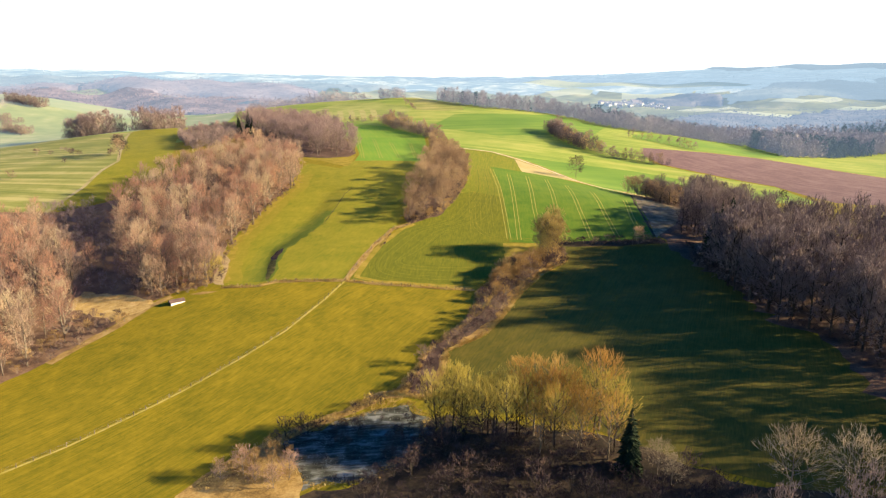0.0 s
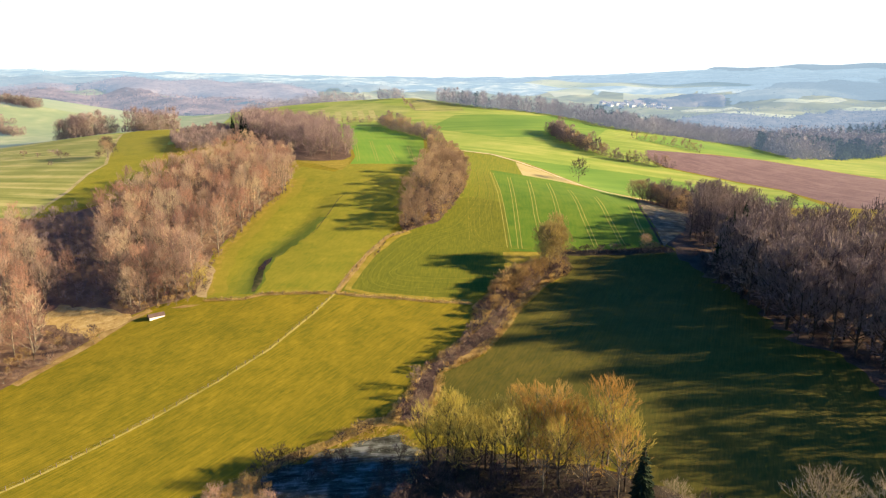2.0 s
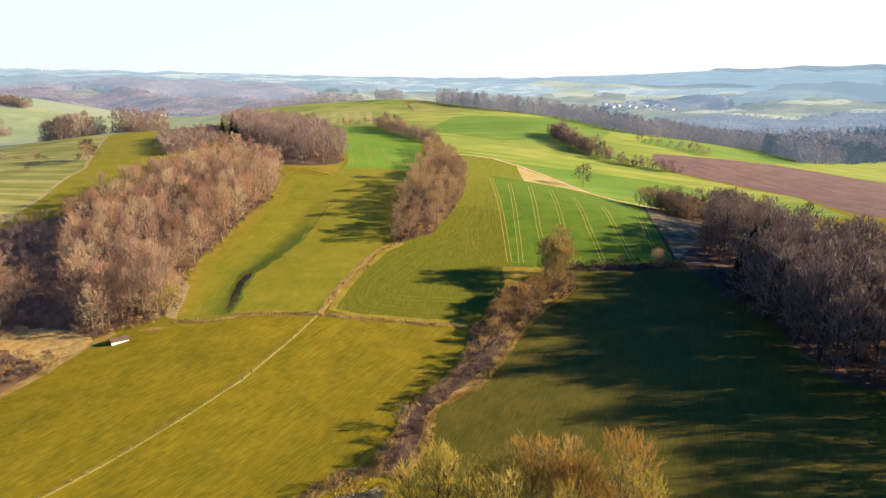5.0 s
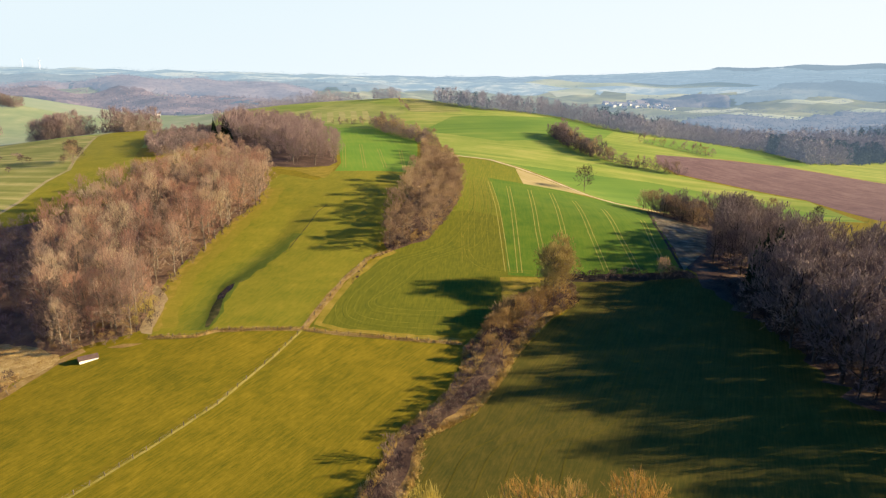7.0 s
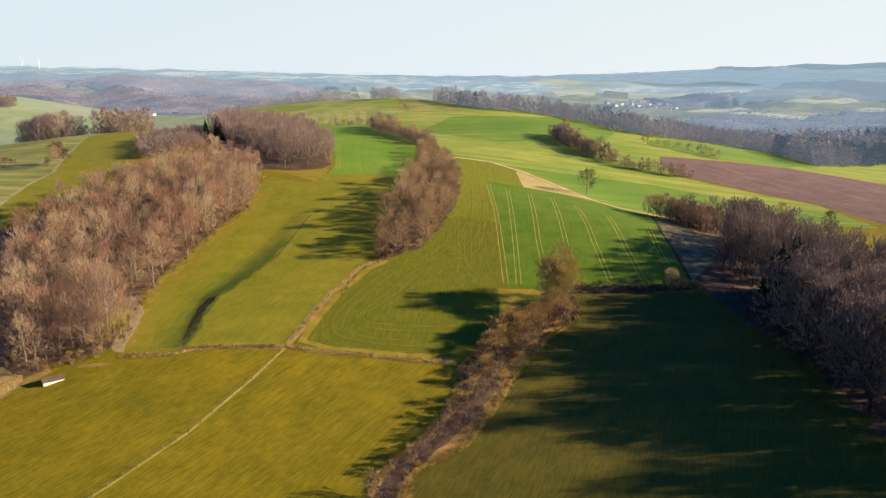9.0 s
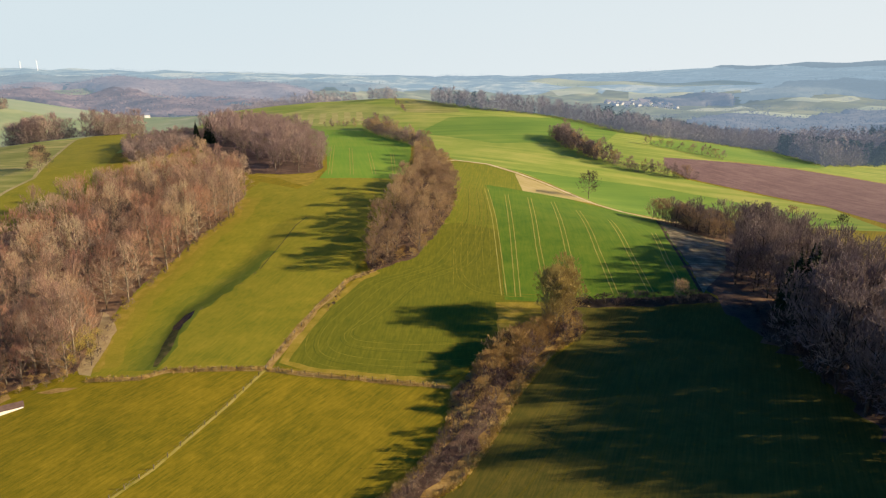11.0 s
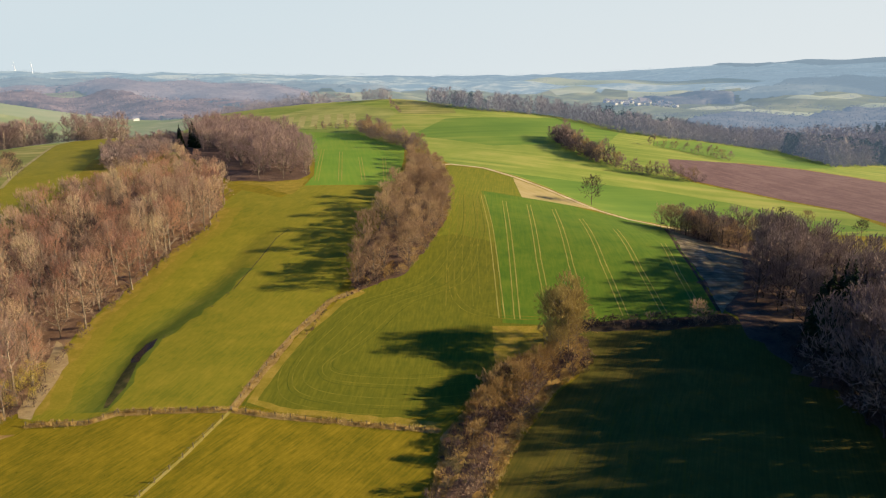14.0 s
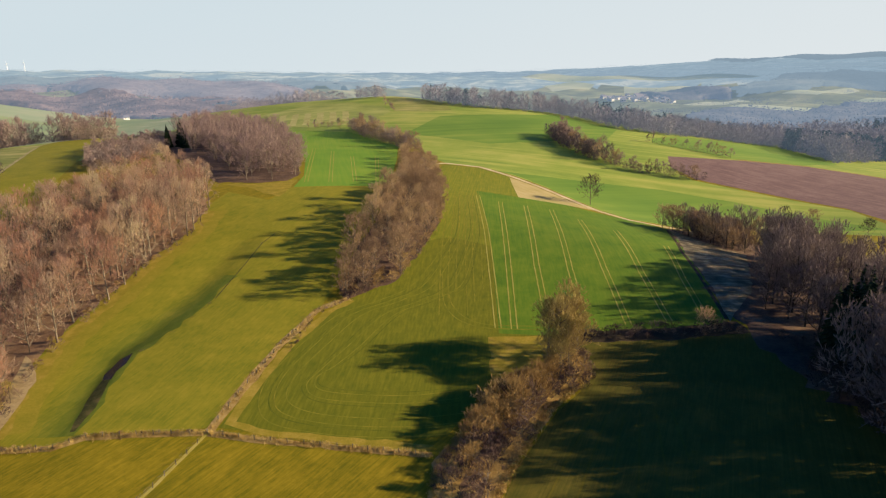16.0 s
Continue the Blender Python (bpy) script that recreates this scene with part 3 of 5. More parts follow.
for mat_hollow, reach in zip(HOLLOW_TONES, (0.35, 0.62, 0.86, 1.1)):
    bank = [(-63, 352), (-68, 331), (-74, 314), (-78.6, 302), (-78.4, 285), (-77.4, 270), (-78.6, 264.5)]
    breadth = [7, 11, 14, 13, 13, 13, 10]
    cover("meadow", "green grass in the hollow, darker towards the bank", mat_hollow, rough(bank + [(x - reach * w, y + 0.3 * reach * w * (y > 300)) for (x, y), w in zip(bank[::-1], breadth[::-1])], 0.8))
cover("clearing", "bare sandy ground at the wood corner", SANDY, rough(SANDY_RING, 0.6))
cover("clearing", "trodden dry grass beside the shed", STRAW, rough([(-109, 255.2), (-104, 257.4), (-97.5, 256.4), (-100, 255.2), (-104, 254.6)], 0.8))
cover("clearing", "straw-coloured grass clearing by the wood", PALE_STRAW, rough(STRAW_CLEARING, 1.6))
cover("clearing", "felled clearing with brown brash", BRASH, rough(FELLED, 0.5))
# Dark core strip also paints the shade between the shrubs.
cover("thicket_floor", "leaf litter under the hedgerow shrubs, toned dark for shade", LITTER, rough(ribbon([(-14, 179), (-9, 194), (-7.5, 204), (3, 216.5), (13, 232), (19, 250), (27, 265), (38, 281), (45, 296)], 5.4), 0.8))
cover("thicket_floor", "tawny dead grass under the hedgerow bushes", RIM_STRAW, rough(THICKET, 0.9))
cover("field_margin", "olive dry grass along the wood's meadow edge", STRAW, rough(ribbon([(-116, 254), (-122, 246), (-128, 231), (-134, 219), (-140, 206)], 4.0), 0.7))
cover("field_margin", "yellowed grass along the wood edge", EDGE_GRASS, rough(ribbon([(-98, 264), (-104, 290), (-107, 313), (-103, 342), (-100, 371), (-94, 396), (-96, 425)], 5.0), 0.9))
cover("field_margin", "yellowing meadow grass beside the wood", SOFT_EDGE, rough(ribbon([(-96, 266), (-101, 290), (-104, 313), (-100, 342), (-97, 371), (-91, 396), (-93, 425)], 10.0), 0.9))
cover("field_margin", "rough olive grass under the tall hedgerow trees", EDGE_GRASS, rough([(25.5, 309), (40, 309.5), (52, 309), (52, 288), (40, 279), (25, 281), (24.5, 295)], 0.6))
cover("wood_floor", "furrowed brown floor of the young plantation", EDGE_LITTER, rough(PLANTATION, 1.0))
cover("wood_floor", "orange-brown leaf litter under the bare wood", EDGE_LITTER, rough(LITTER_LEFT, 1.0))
cover("wood_floor", "leaf litter under the bare wood, toned dark for shade", LITTER, rough(LITTER_RIGHT, 2.6))
cover("wood_floor", "brown leaf litter under the back wood", LITTER, rough(BACK_WOOD, 1.2))
cover("wood_floor", "leaf litter under the strip of trees", LITTER, rough(STRIP_WOOD, 0.9))
cover("field_margin", "yellow dry bank beside the frosted clearing", STRAW, rough(ribbon([(-66, 140), (-58, 152), (-46, 163), (-34, 171), (-24, 179), (-18, 180)], 4.0), 0.6))
cover("field_margin", "tawny dead grass below the frosted clearing", RIM_STRAW, rough([(-70, 136), (-62, 150), (-50, 157), (-45, 150), (-40, 139), (-38, 120), (-70, 120)], 1.0))
cover("clearing", "pale frosted rough grass in shade", SWAMP, rough(SWAMP_RING, 1.8))
cover("wood_floor", "undergrowth floor of the grove, coloured dark for shade", DARK_LITTER, rough(GROVE_FLOOR, 1.5))
cover("clearing", "bare tawny mound at the wood corner", EDGE_GRASS, rough(MOUND, 1.0))
cover("stubble_corner", "bleached stubble triangle beside the track", STUBBLE, PALE_RING)
cover("wheat_field", "deep green winter wheat with tramlines", WHEAT, WHEAT_RING)
cover("crop_field", "winter crop up the slope, coloured brighter", CROP_UPPER, rough([(7, 384), (18, 388), (33, 378), (34, 482), (56, 479), (57, 533), (40, 553), (16, 556), (10.5, 530), (14, 470), (11, 405)], 1.2))
cover("crop_field", "thin yellow-green winter crop", CROP, CROP_RING)
cover("wheat_field", "bright green winter wheat between the woods", WHEAT_BACK, BACK_WHEAT)
cover("ploughed_field", "reddish-brown ploughed field", SOIL, PLOUGHED)
cover("pasture", "fresh green pasture in the valley", GREEN_FAR, GREEN_VALLEY)
cover("pasture", "yellow-green pasture by the far wood", FIELD_FAR, YELLOW_FIELD)
cover("pasture", "olive-green grass ridge with a track", GRASS_BACK, LEFT_FIELD)
cover("pasture", "terraced pale pasture on the left ridge", TERRACE, [(-226, 366), (-230, 410), (-238, 450), (-240, 480), (-258, 523), (-300, 626), (-319, 676), (-420, 690), (-600, 640), (-520, 400), (-300, 350)])
cover("pasture", "pale hazy pasture on the far slope", FIELD_HAZY, [(-330, 700), (-420, 690), (-600, 640), (-900, 760), (-1000, 1000), (-671, 1000), (-460, 1000), (-470, 1180), (-330, 1120), (-290, 900), (-280, 770)])
cover("meadow", "sunlit yellow-green hollow meadow", GRASS_BACK, UPPER_MEADOW)
cover("meadow", "meadow in the wood's shadow, grass coloured darker", GRASS_RIGHT, RIGHT_MEADOW)
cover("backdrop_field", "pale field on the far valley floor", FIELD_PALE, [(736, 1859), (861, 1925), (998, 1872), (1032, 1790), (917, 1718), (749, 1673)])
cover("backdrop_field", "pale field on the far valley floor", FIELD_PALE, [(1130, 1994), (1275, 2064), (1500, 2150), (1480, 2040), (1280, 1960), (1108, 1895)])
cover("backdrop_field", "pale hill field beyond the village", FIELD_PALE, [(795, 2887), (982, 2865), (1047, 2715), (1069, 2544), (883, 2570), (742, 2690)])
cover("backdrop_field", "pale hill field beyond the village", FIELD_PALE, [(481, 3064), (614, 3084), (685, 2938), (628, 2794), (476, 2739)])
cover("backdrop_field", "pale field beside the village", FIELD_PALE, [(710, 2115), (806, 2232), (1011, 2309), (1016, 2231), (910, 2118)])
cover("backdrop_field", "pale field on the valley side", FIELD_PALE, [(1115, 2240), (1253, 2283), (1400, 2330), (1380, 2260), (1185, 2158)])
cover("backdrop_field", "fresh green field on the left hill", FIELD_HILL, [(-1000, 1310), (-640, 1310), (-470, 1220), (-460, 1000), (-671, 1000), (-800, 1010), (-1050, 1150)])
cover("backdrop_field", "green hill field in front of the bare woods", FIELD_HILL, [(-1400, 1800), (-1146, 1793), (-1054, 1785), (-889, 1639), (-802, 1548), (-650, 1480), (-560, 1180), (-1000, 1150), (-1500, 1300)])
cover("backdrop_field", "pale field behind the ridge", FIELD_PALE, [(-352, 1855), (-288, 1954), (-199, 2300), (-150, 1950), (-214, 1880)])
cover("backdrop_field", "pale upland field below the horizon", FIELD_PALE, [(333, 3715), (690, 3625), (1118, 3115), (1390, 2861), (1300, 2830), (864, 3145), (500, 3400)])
for i in range(7):
    x = -186 + 15.0 * i
    cover("pasture_strip", "bleached mown strip of the ridge pasture", MOWN_STRIP, rough([(x, 915 - 3 * i), (x + 7.5, 914 - 3 * i), (x + 29 - 1.6 * i, 792 + 2 * i), (x + 22 - 1.6 * i, 791 + 2 * i)], 0.8))
cover("pasture", "pale pasture on the ridge shoulder", PALE_PASTURE, rough([(-205, 930), (-150, 985), (-95, 975), (-48, 915), (-38, 868), (-55, 800), (-70, 772), (-110, 772), (-160, 800)], 2.0))
cover("pasture", "olive grass field on the ridge crest", TERRACE, [(-52, 985), (-43, 925), (-33, 870), (5, 860), (30, 872), (26, 953), (-10, 993), (-41, 1028)])
cover("crop_field", "fresh green crop on the ridge", GREEN_FAR, [(-16, 699), (16, 818), (119, 866), (150, 900), (195, 790), (170, 722), (140, 650), (111, 677), (54, 651)])
cover("crop_field", "green crop strip above the track", GREEN_FAR, [(52, 549), (95, 545), (157, 540), (197, 523), (262, 470), (210, 470), (176, 473), (150, 455), (113, 460), (101, 474), (90, 496), (78, 518), (62, 541)])
cover("pasture", "rolling green ridge pasture", FIELD_FAR, RIDGE_FIELD)

# ---- ground: one sheet to the horizon, its edges following the fields ----
def grid(x0, x1, y0, y1, step, rng, hole=None):
    xs, ys = np.meshgrid(np.arange(x0, x1, step), np.arange(y0, y1, step))
    p = np.c_[xs.ravel(), ys.ravel()] + rng.uniform(-0.2, 0.2, (xs.size, 2)) * step
    if hole:
        a, b, c, d = hole
        p = p[~((p[:, 0] > a) & (p[:, 0] < b) & (p[:, 1] > c) & (p[:, 1] < d))]
    return p


def build_ground():
    rng = np.random.default_rng(3)
    pts = [grid(-170, 175, 110, 490, 4.5, rng), grid(-460, 520, 0, 1000, 13, rng, (-172, 177, 108, 492)),
           grid(-1400, 1500, -600, 2600, 55, rng, (-465, 525, -5, 1005))]
    for r in np.arange(2000, 4851, 95.0):
        k = int(2 * math.pi * r / 130)
        a = np.arange(k) / k * 2 * math.pi + r
        ring = np.c_[r * np.cos(a), 60 + r * np.sin(a)]
        out = (ring[:, 0] < -1420) | (ring[:, 0] > 1520) | (ring[:, 1] < -620) | (ring[:, 1] > 2620)
        pts.append(ring[out])
    for line, wide in ((BANK_LINE, 14),):
        p = grid(-100, -50, 262, 400, 1.6, rng)
        pts.append(p[line_distance(p[:, 0], p[:, 1], line) < wide])
    pts = np.concatenate(pts)
    co = [Vector((x, y)) for x, y in pts]
    edges = []
    for _, _, _, ring in COVERS:
        first = len(co)
        for (ax, ay), (bx, by) in zip(ring, ring[1:] + ring[:1]):
            k = max(1, int(math.hypot(bx - ax, by - ay) / 7))
            co += [Vector((ax + (bx - ax) * i / k, ay + (by - ay) * i / k)) for i in range(k)]
        n = len(co) - first
        edges += [(first + i, first + (i + 1) % n) for i in range(n)]
    v, _, f, _, _, _ = geometry.delaunay_2d_cdt(co, edges, [], 0, 1e-4)
    v = np.array([(p.x, p.y) for p in v])
    f = np.array([t for t in f if len(t) == 3])
    return v, f


def mesh_object(name, verts, faces, mat, smooth_faces=True, parent=None):
    me = bpy.data.meshes.new(name)
    me.from_pydata(np.asarray(verts).tolist(), [], np.asarray(faces).tolist())
    me.materials.append(mat)
    if smooth_faces:
        me.polygons.foreach_set("use_smooth", np.ones(len(me.polygons), bool))
    ob = new(name, me)
    if parent:
        ob.parent = parent
    return ob


def pick(verts, faces, lift):
    used, inv = np.unique(faces.ravel(), return_inverse=True)
    v = verts[used].copy()
    v[:, 2] += lift
    return v, inv.reshape(-1, 3)


flat, tris = build_ground()
land = np.c_[flat, height(flat[:, 0], flat[:, 1])]
mid = flat[tris].mean(1)
away = np.hypot(mid[:, 0], mid[:, 1] - 60)
ground = tagged(mesh_object("ground", land, tris, GRASS), "rolling grassland reaching to the horizon", "ground", kind="structure")
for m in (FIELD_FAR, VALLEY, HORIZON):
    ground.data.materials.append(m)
# Material by distance; the two outer bands carry the painted haze.
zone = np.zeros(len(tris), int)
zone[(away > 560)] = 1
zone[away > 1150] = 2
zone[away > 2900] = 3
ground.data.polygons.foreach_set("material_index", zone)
left = np.ones(len(tris), bool)
for name, label, mat, ring in COVERS:
    mine = left & inside(mid[:, 0], mid[:, 1], ring)
    left &= ~mine
    if mine.any():
        tagged(mesh_object(name, *pick(land, tris[mine], 0.06), mat), label, name.replace("_", " "), kind="structure")
tree_of_ground = bvhtree.BVHTree.FromPolygons([Vector(p) for p in land], tris.tolist())


def ground_z(x, y):
    hit = tree_of_ground.ray_cast(Vector((x, y, 400)), Vector((0, 0, -1)))
    return hit[0].z if hit[0] else float(height(x, y))


def scatter(ring, gap, rng, tries=6):
    """Places spread over an outline, no two nearer than gap."""
    ring = [tuple(p) for p in ring]
    a = np.array(ring)
    (x0, y0), (x1, y1) = a.min(0), a.max(0)
    k = int((x1 - x0) * (y1 - y0) / gap ** 2 * tries)
    p = np.c_[rng.uniform(x0, x1, k), rng.uniform(y0, y1, k)]
    p = p[inside(p[:, 0], p[:, 1], ring)]
    kept, cells = [], {}
    for x, y in p:
        c = (int(x // gap), int(y // gap))
        if all(math.hypot(x - u, y - v) >= gap for i in (-1, 0, 1) for j in (-1, 0, 1) for u, v in cells.get((c[0] + i, c[1] + j), ())):
            cells.setdefault(c, []).append((x, y))
            kept.append((float(x), float(y)))
    return kept


# ---- trees ----
def tube(points, radii, sides):
    """A tapered tube along points: vertices and faces."""
    v, f = [], []
    for i, (p, r) in enumerate(zip(points, radii)):
        d = Vector(points[min(i + 1, len(points) - 1)]) - Vector(points[max(i - 1, 0)])
        q = d.to_track_quat("Z", "Y")
        for k in range(sides):
            a = 2 * math.pi * k / sides
            v.append(Vector(p) + q @ Vector((math.cos(a) * r, math.sin(a) * r, 0)))
    for i in range(len(points) - 1):
        for k in range(sides):
            a, b = i * sides + k, i * sides + (k + 1) % sides
            f += [(a, b, b + sides), (a, b + sides, a + sides)]
    return [tuple(p) for p in v], f


def join(parts):
    v, f = [], []
    for pv, pf in parts:
        n = len(v)
        v += pv
        f += [tuple(i + n for i in t) for t in pf]
    return v, f


def twig_mesh(base, way, length, width, rng):
    """Thin three-cornered twigs from base along way."""
    n = len(base)
    side = np.cross(way, rng.normal(size=(n, 3)))
    side /= np.linalg.norm(side, axis=1)[:, None] + 1e-9
    v = np.stack([base - side * width[:, None] / 2, base + side * width[:, None] / 2, base + way * length[:, None]], 1).reshape(-1, 3)
    return v, np.arange(3 * n).reshape(-1, 3)


def bare_tree(seed, tall, spread, clear, rise, twigs, twig_len, twig_wide, limbs=11, stems=1):
    """Trunk, climbing limbs, forked branches and sprays of bare twigs along them. clear: where the crown starts, as a share of the height; rise: how steeply limbs climb."""
    rng = np.random.default_rng(seed)
    wood, tips = [], []
    for s in range(stems):
        lean = rng.normal(size=2) * (0.03 if stems == 1 else 0.16) * tall
        pts = [Vector((lean[0] * u ** 1.5 + rng.normal() * 0.12 * (u > 0), lean[1] * u ** 1.5 + rng.normal() * 0.12 * (u > 0), tall * 0.92 * u - 0.4 * (u == 0))) for u in (0, 0.2, 0.42, 0.64, 0.84, 1)]
        r0 = tall / 80 / (1 if stems == 1 else 1.5)
        wood.append(tube(pts, [r0 * 1.25, r0, r0 * 0.8, r0 * 0.55, r0 * 0.3, r0 * 0.1], 6 if stems == 1 else 4))
        n = max(4, limbs // stems)
        for i in range(n):
            u = clear + (0.93 - clear) * (i + rng.uniform(0, 0.8)) / n
            k = min(4, int(u / 0.2))
            a = pts[k].lerp(pts[k + 1], min(1, max(0, (u - (0, 0.2, 0.42, 0.64, 0.84)[k]) / 0.2)))
            turn = i * 2.4 + rng.uniform(-0.4, 0.4) + s * 1.3
            share = 1 - 0.75 * ((u - clear) / (1 - clear)) ** 1.6
            far = spread * share * rng.uniform(0.75, 1.1)
            out = Vector((math.cos(turn), math.sin(turn), 0))
            b = a + out * far * 0.55 + Vector((0, 0, far * rise * 0.45))
            c = a + out * far + Vector((0, 0, far * rise * rng.uniform(0.9, 1.3)))
            if c.z > tall * 0.98:
                c.z = tall * rng.uniform(0.9, 0.98)
            lr = r0 * 0.5 * share + 0.03
            wood.append(tube([a, b, c], [lr, lr * 0.6, lr * 0.15], 4))
            forks = 4 if stems == 1 else 2
            for j in range(forks):
                w = 0.3 + 0.65 * (j + rng.uniform()) / forks
                p = a.lerp(b, w / 0.55) if w < 0.55 else b.lerp(c, (w - 0.55) / 0.45)
                d = Vector(rng.normal(size=3)) * 0.6 + out * 0.35 + Vector((0, 0, 0.85 * rise + 0.2))
                q = p + d.normalized() * far * rng.uniform(0.35, 0.65)
                wood.append(tube([p, q], [lr * 0.35, 0.015], 3))
                tips.append((p, q))
            tips.append((b, c))
        tips.append((pts[4], pts[5]))
    # branchlets off every branch, then twigs off the branchlets, all striving outwards and up
    low, high = clear * tall * 0.9, tall
    core = np.array([0, 0, low + (high - low) * 0.25])
    p0, p1 = np.array([tuple(p) for p, q in tips]), np.array([tuple(q) for p, q in tips])
    m = max(len(tips) * 3, twigs // 7)
    pick_one = rng.integers(0, len(tips), m)
    base = p0[pick_one] + (p1 - p0)[pick_one] * rng.uniform(0.15, 1.0, (m, 1)) + rng.normal(size=(m, 3)) * np.array([spread * 0.16, spread * 0.16, tall * 0.03])
    reach = twig_len * 1.15 * rng.uniform(0.6, 1.25, m)

    def strive(at, spread_out):
        w = at - core
        w /= np.linalg.norm(w, axis=1)[:, None] + 1e-9
        w = w * 0.55 + rng.normal(size=at.shape) * spread_out + np.array([0, 0, 0.12 + 0.22 * rise])
        return w / np.linalg.norm(w, axis=1)[:, None]

    def keep(at):
        dome = np.sqrt(((at[:, :2] / (spread * 1.1)) ** 2).sum(1) + (np.maximum(0, at[:, 2] - (low + high) / 2) / ((high - low) / 2)) ** 2)
        at = (at - core) * np.where(dome > 1, 1 / dome, 1)[:, None] + core
        at[:, 2] = np.maximum(at[:, 2], low * 0.6 + 0.1)
        return at

    base = keep(base)
    way = strive(base, 0.4)
    n = twigs - m
    on = rng.integers(0, m, n)
    twig_base = base[on] + way[on] * (reach[on] * rng.uniform(0.2, 1.0, n))[:, None]
    twig_way = way[on] * 0.5 + strive(twig_base, 0.45) * 0.7
    twig_way /= np.linalg.norm(twig_way, axis=1)[:, None]
    all_base, all_way = np.r_[base, twig_base], np.r_[way, twig_way]
    length = np.r_[reach * 1.15, twig_len * 0.75 * rng.uniform(0.6, 1.3, n)]
    width = np.r_[np.full(m, twig_wide * 1.15), twig_wide * rng.uniform(0.6, 1.2, n)]
    return join(wood), twig_mesh(all_base, all_way, length, width, rng)


def spruce(seed, tall, wide, layers=22, per=13):
    rng = np.random.default_rng(seed)
    trunk = tube([(0, 0, -0.3), (0, 0, tall * 0.5), (0, 0, tall)], [tall / 70, tall / 110, 0.02], 6)
    v, f = [], []
    for i in range(layers):
        u = i / (layers - 1)
        z = tall * (0.05 + 0.94 * u)
        r = wide * (1 - u) ** 0.85 + 0.15
        z0 = z
        for k in range(per if u < 0.8 else 7):
            z = z0 + rng.uniform(-0.7, 0.7) * tall / layers
            a = 2 * math.pi * k / per + i * 0.7 + rng.uniform(-0.2, 0.2)
            rr = r * rng.uniform(0.75, 1.12)
            d = np.array([math.cos(a), math.sin(a), 0])
            s = np.array([-d[1], d[0], 0]) * (0.16 * rr + 0.18)
            root = np.array([0, 0, z + 0.1 * rr])
            tip = d * rr + np.array([0, 0, z - 0.28 * rr])
            m = (root + tip) / 2 + np.array([0, 0, 0.07 * rr])
            n = len(v)
            v += [root, m + s, tip, m - s, m - np.array([0, 0, 0.3 * rr + 0.15])]
            f += [(n, n + 1, n + 2), (n, n + 2, n + 3), (n + 1, n + 4, n + 2), (n + 3, n + 2, n + 4)]
    return trunk, (np.array(v), np.array(f))


def tree_kind(name, label, category, group, wood, crown, twig_mat, bark=BARK):
    """One tree as a thing: an Empty at its foot with trunk and crown under it."""
    root = tagged(new(name), label, category, group)
    mesh_object("trunk", *wood, bark, True, root)
    mesh_object("crown", *crown, twig_mat, False, root)
    return root


class Nursery:
    """A few variants of one kind of tree, planted as copies; the first planting of each variant is the original."""

    def __init__(self, makers):
        self.makers, self.made, self.rng = makers, [None] * len(makers), np.random.default_rng(len(makers) + 11)

    def plant(self, x, y, size=1.0, sink=0.15, variant=None):
        k = int(self.rng.integers(len(self.makers))) if variant is None else variant
        m = Matrix.LocRotScale((x, y, ground_z(x, y) - sink), Euler((0, 0, self.rng.uniform(0, 6.28))), None)
        s = size * self.rng.uniform(0.88, 1.12)
        if self.made[k] is None:
            self.made[k] = ob = self.makers[k]()
            ob.matrix_basis = m
        else:
            ob = copy_thing(self.made[k], m)
        ob.scale = (s, s, s)
        return ob


def kinds(name, labels, category, group, mats, seeds, bark=BARK, **shape):
    made = []
    for i, seed in enumerate(seeds):
        def maker(i=i, seed=seed):
            k = dict(shape)
            k["tall"] = shape["tall"] * (1 + 0.08 * math.sin(seed * 1.7))
            return tree_kind(name, labels[i % len(labels)], category, group, *bare_tree(seed, **k), mats[i % len(mats)], bark)
        made.append(maker)
    return Nursery(made)


beech = kinds("beech_tree", ["tall bare beech with reddish-brown twigs", "tall bare tree with tan twigs"], "tree", "trees of the left wood",
              [TWIG_BEECH, TWIG_OAK, TWIG_RED], range(1, 8), tall=22.5, spread=5.3, clear=0.1, rise=0.95, twigs=1700, twig_len=1.65, twig_wide=0.096)
near_beech = kinds("ash_tree", ["tall bare tree with greyish-tan twigs", "tall bare tree with brown twigs"], "tree", "trees of the near left wood",
                   [TWIG_OAK, TWIG_RED], range(11, 16), tall=23, spread=5.3, clear=0.12, rise=0.95, twigs=1700, twig_len=1.9, twig_wide=0.085)
sapling = kinds("young_tree", ["young bare tree on the wood floor"], "tree", "young trees of the left wood",
                [TWIG_BACK], range(16, 20), tall=9, spread=2.6, clear=0.1, rise=1.1, twigs=420, twig_len=1.2, twig_wide=0.11, limbs=8)
back_beech = kinds("hornbeam_tree", ["bare tree with purplish-brown twigs in the back wood"], "tree", "trees of the back wood",
                   [TWIG_BACK], range(21, 26), tall=20, spread=5.3, clear=0.1, rise=1.0, twigs=950, twig_len=2.0, twig_wide=0.16)
far_beech = kinds("hornbeam_tree", ["bare tree with purplish-brown twigs in the back wood"], "tree", "trees of the back wood",
                  [TWIG_BACK], range(121, 125), tall=20, spread=5.4, clear=0.1, rise=1.0, twigs=520, twig_len=2.3, twig_wide=0.24)
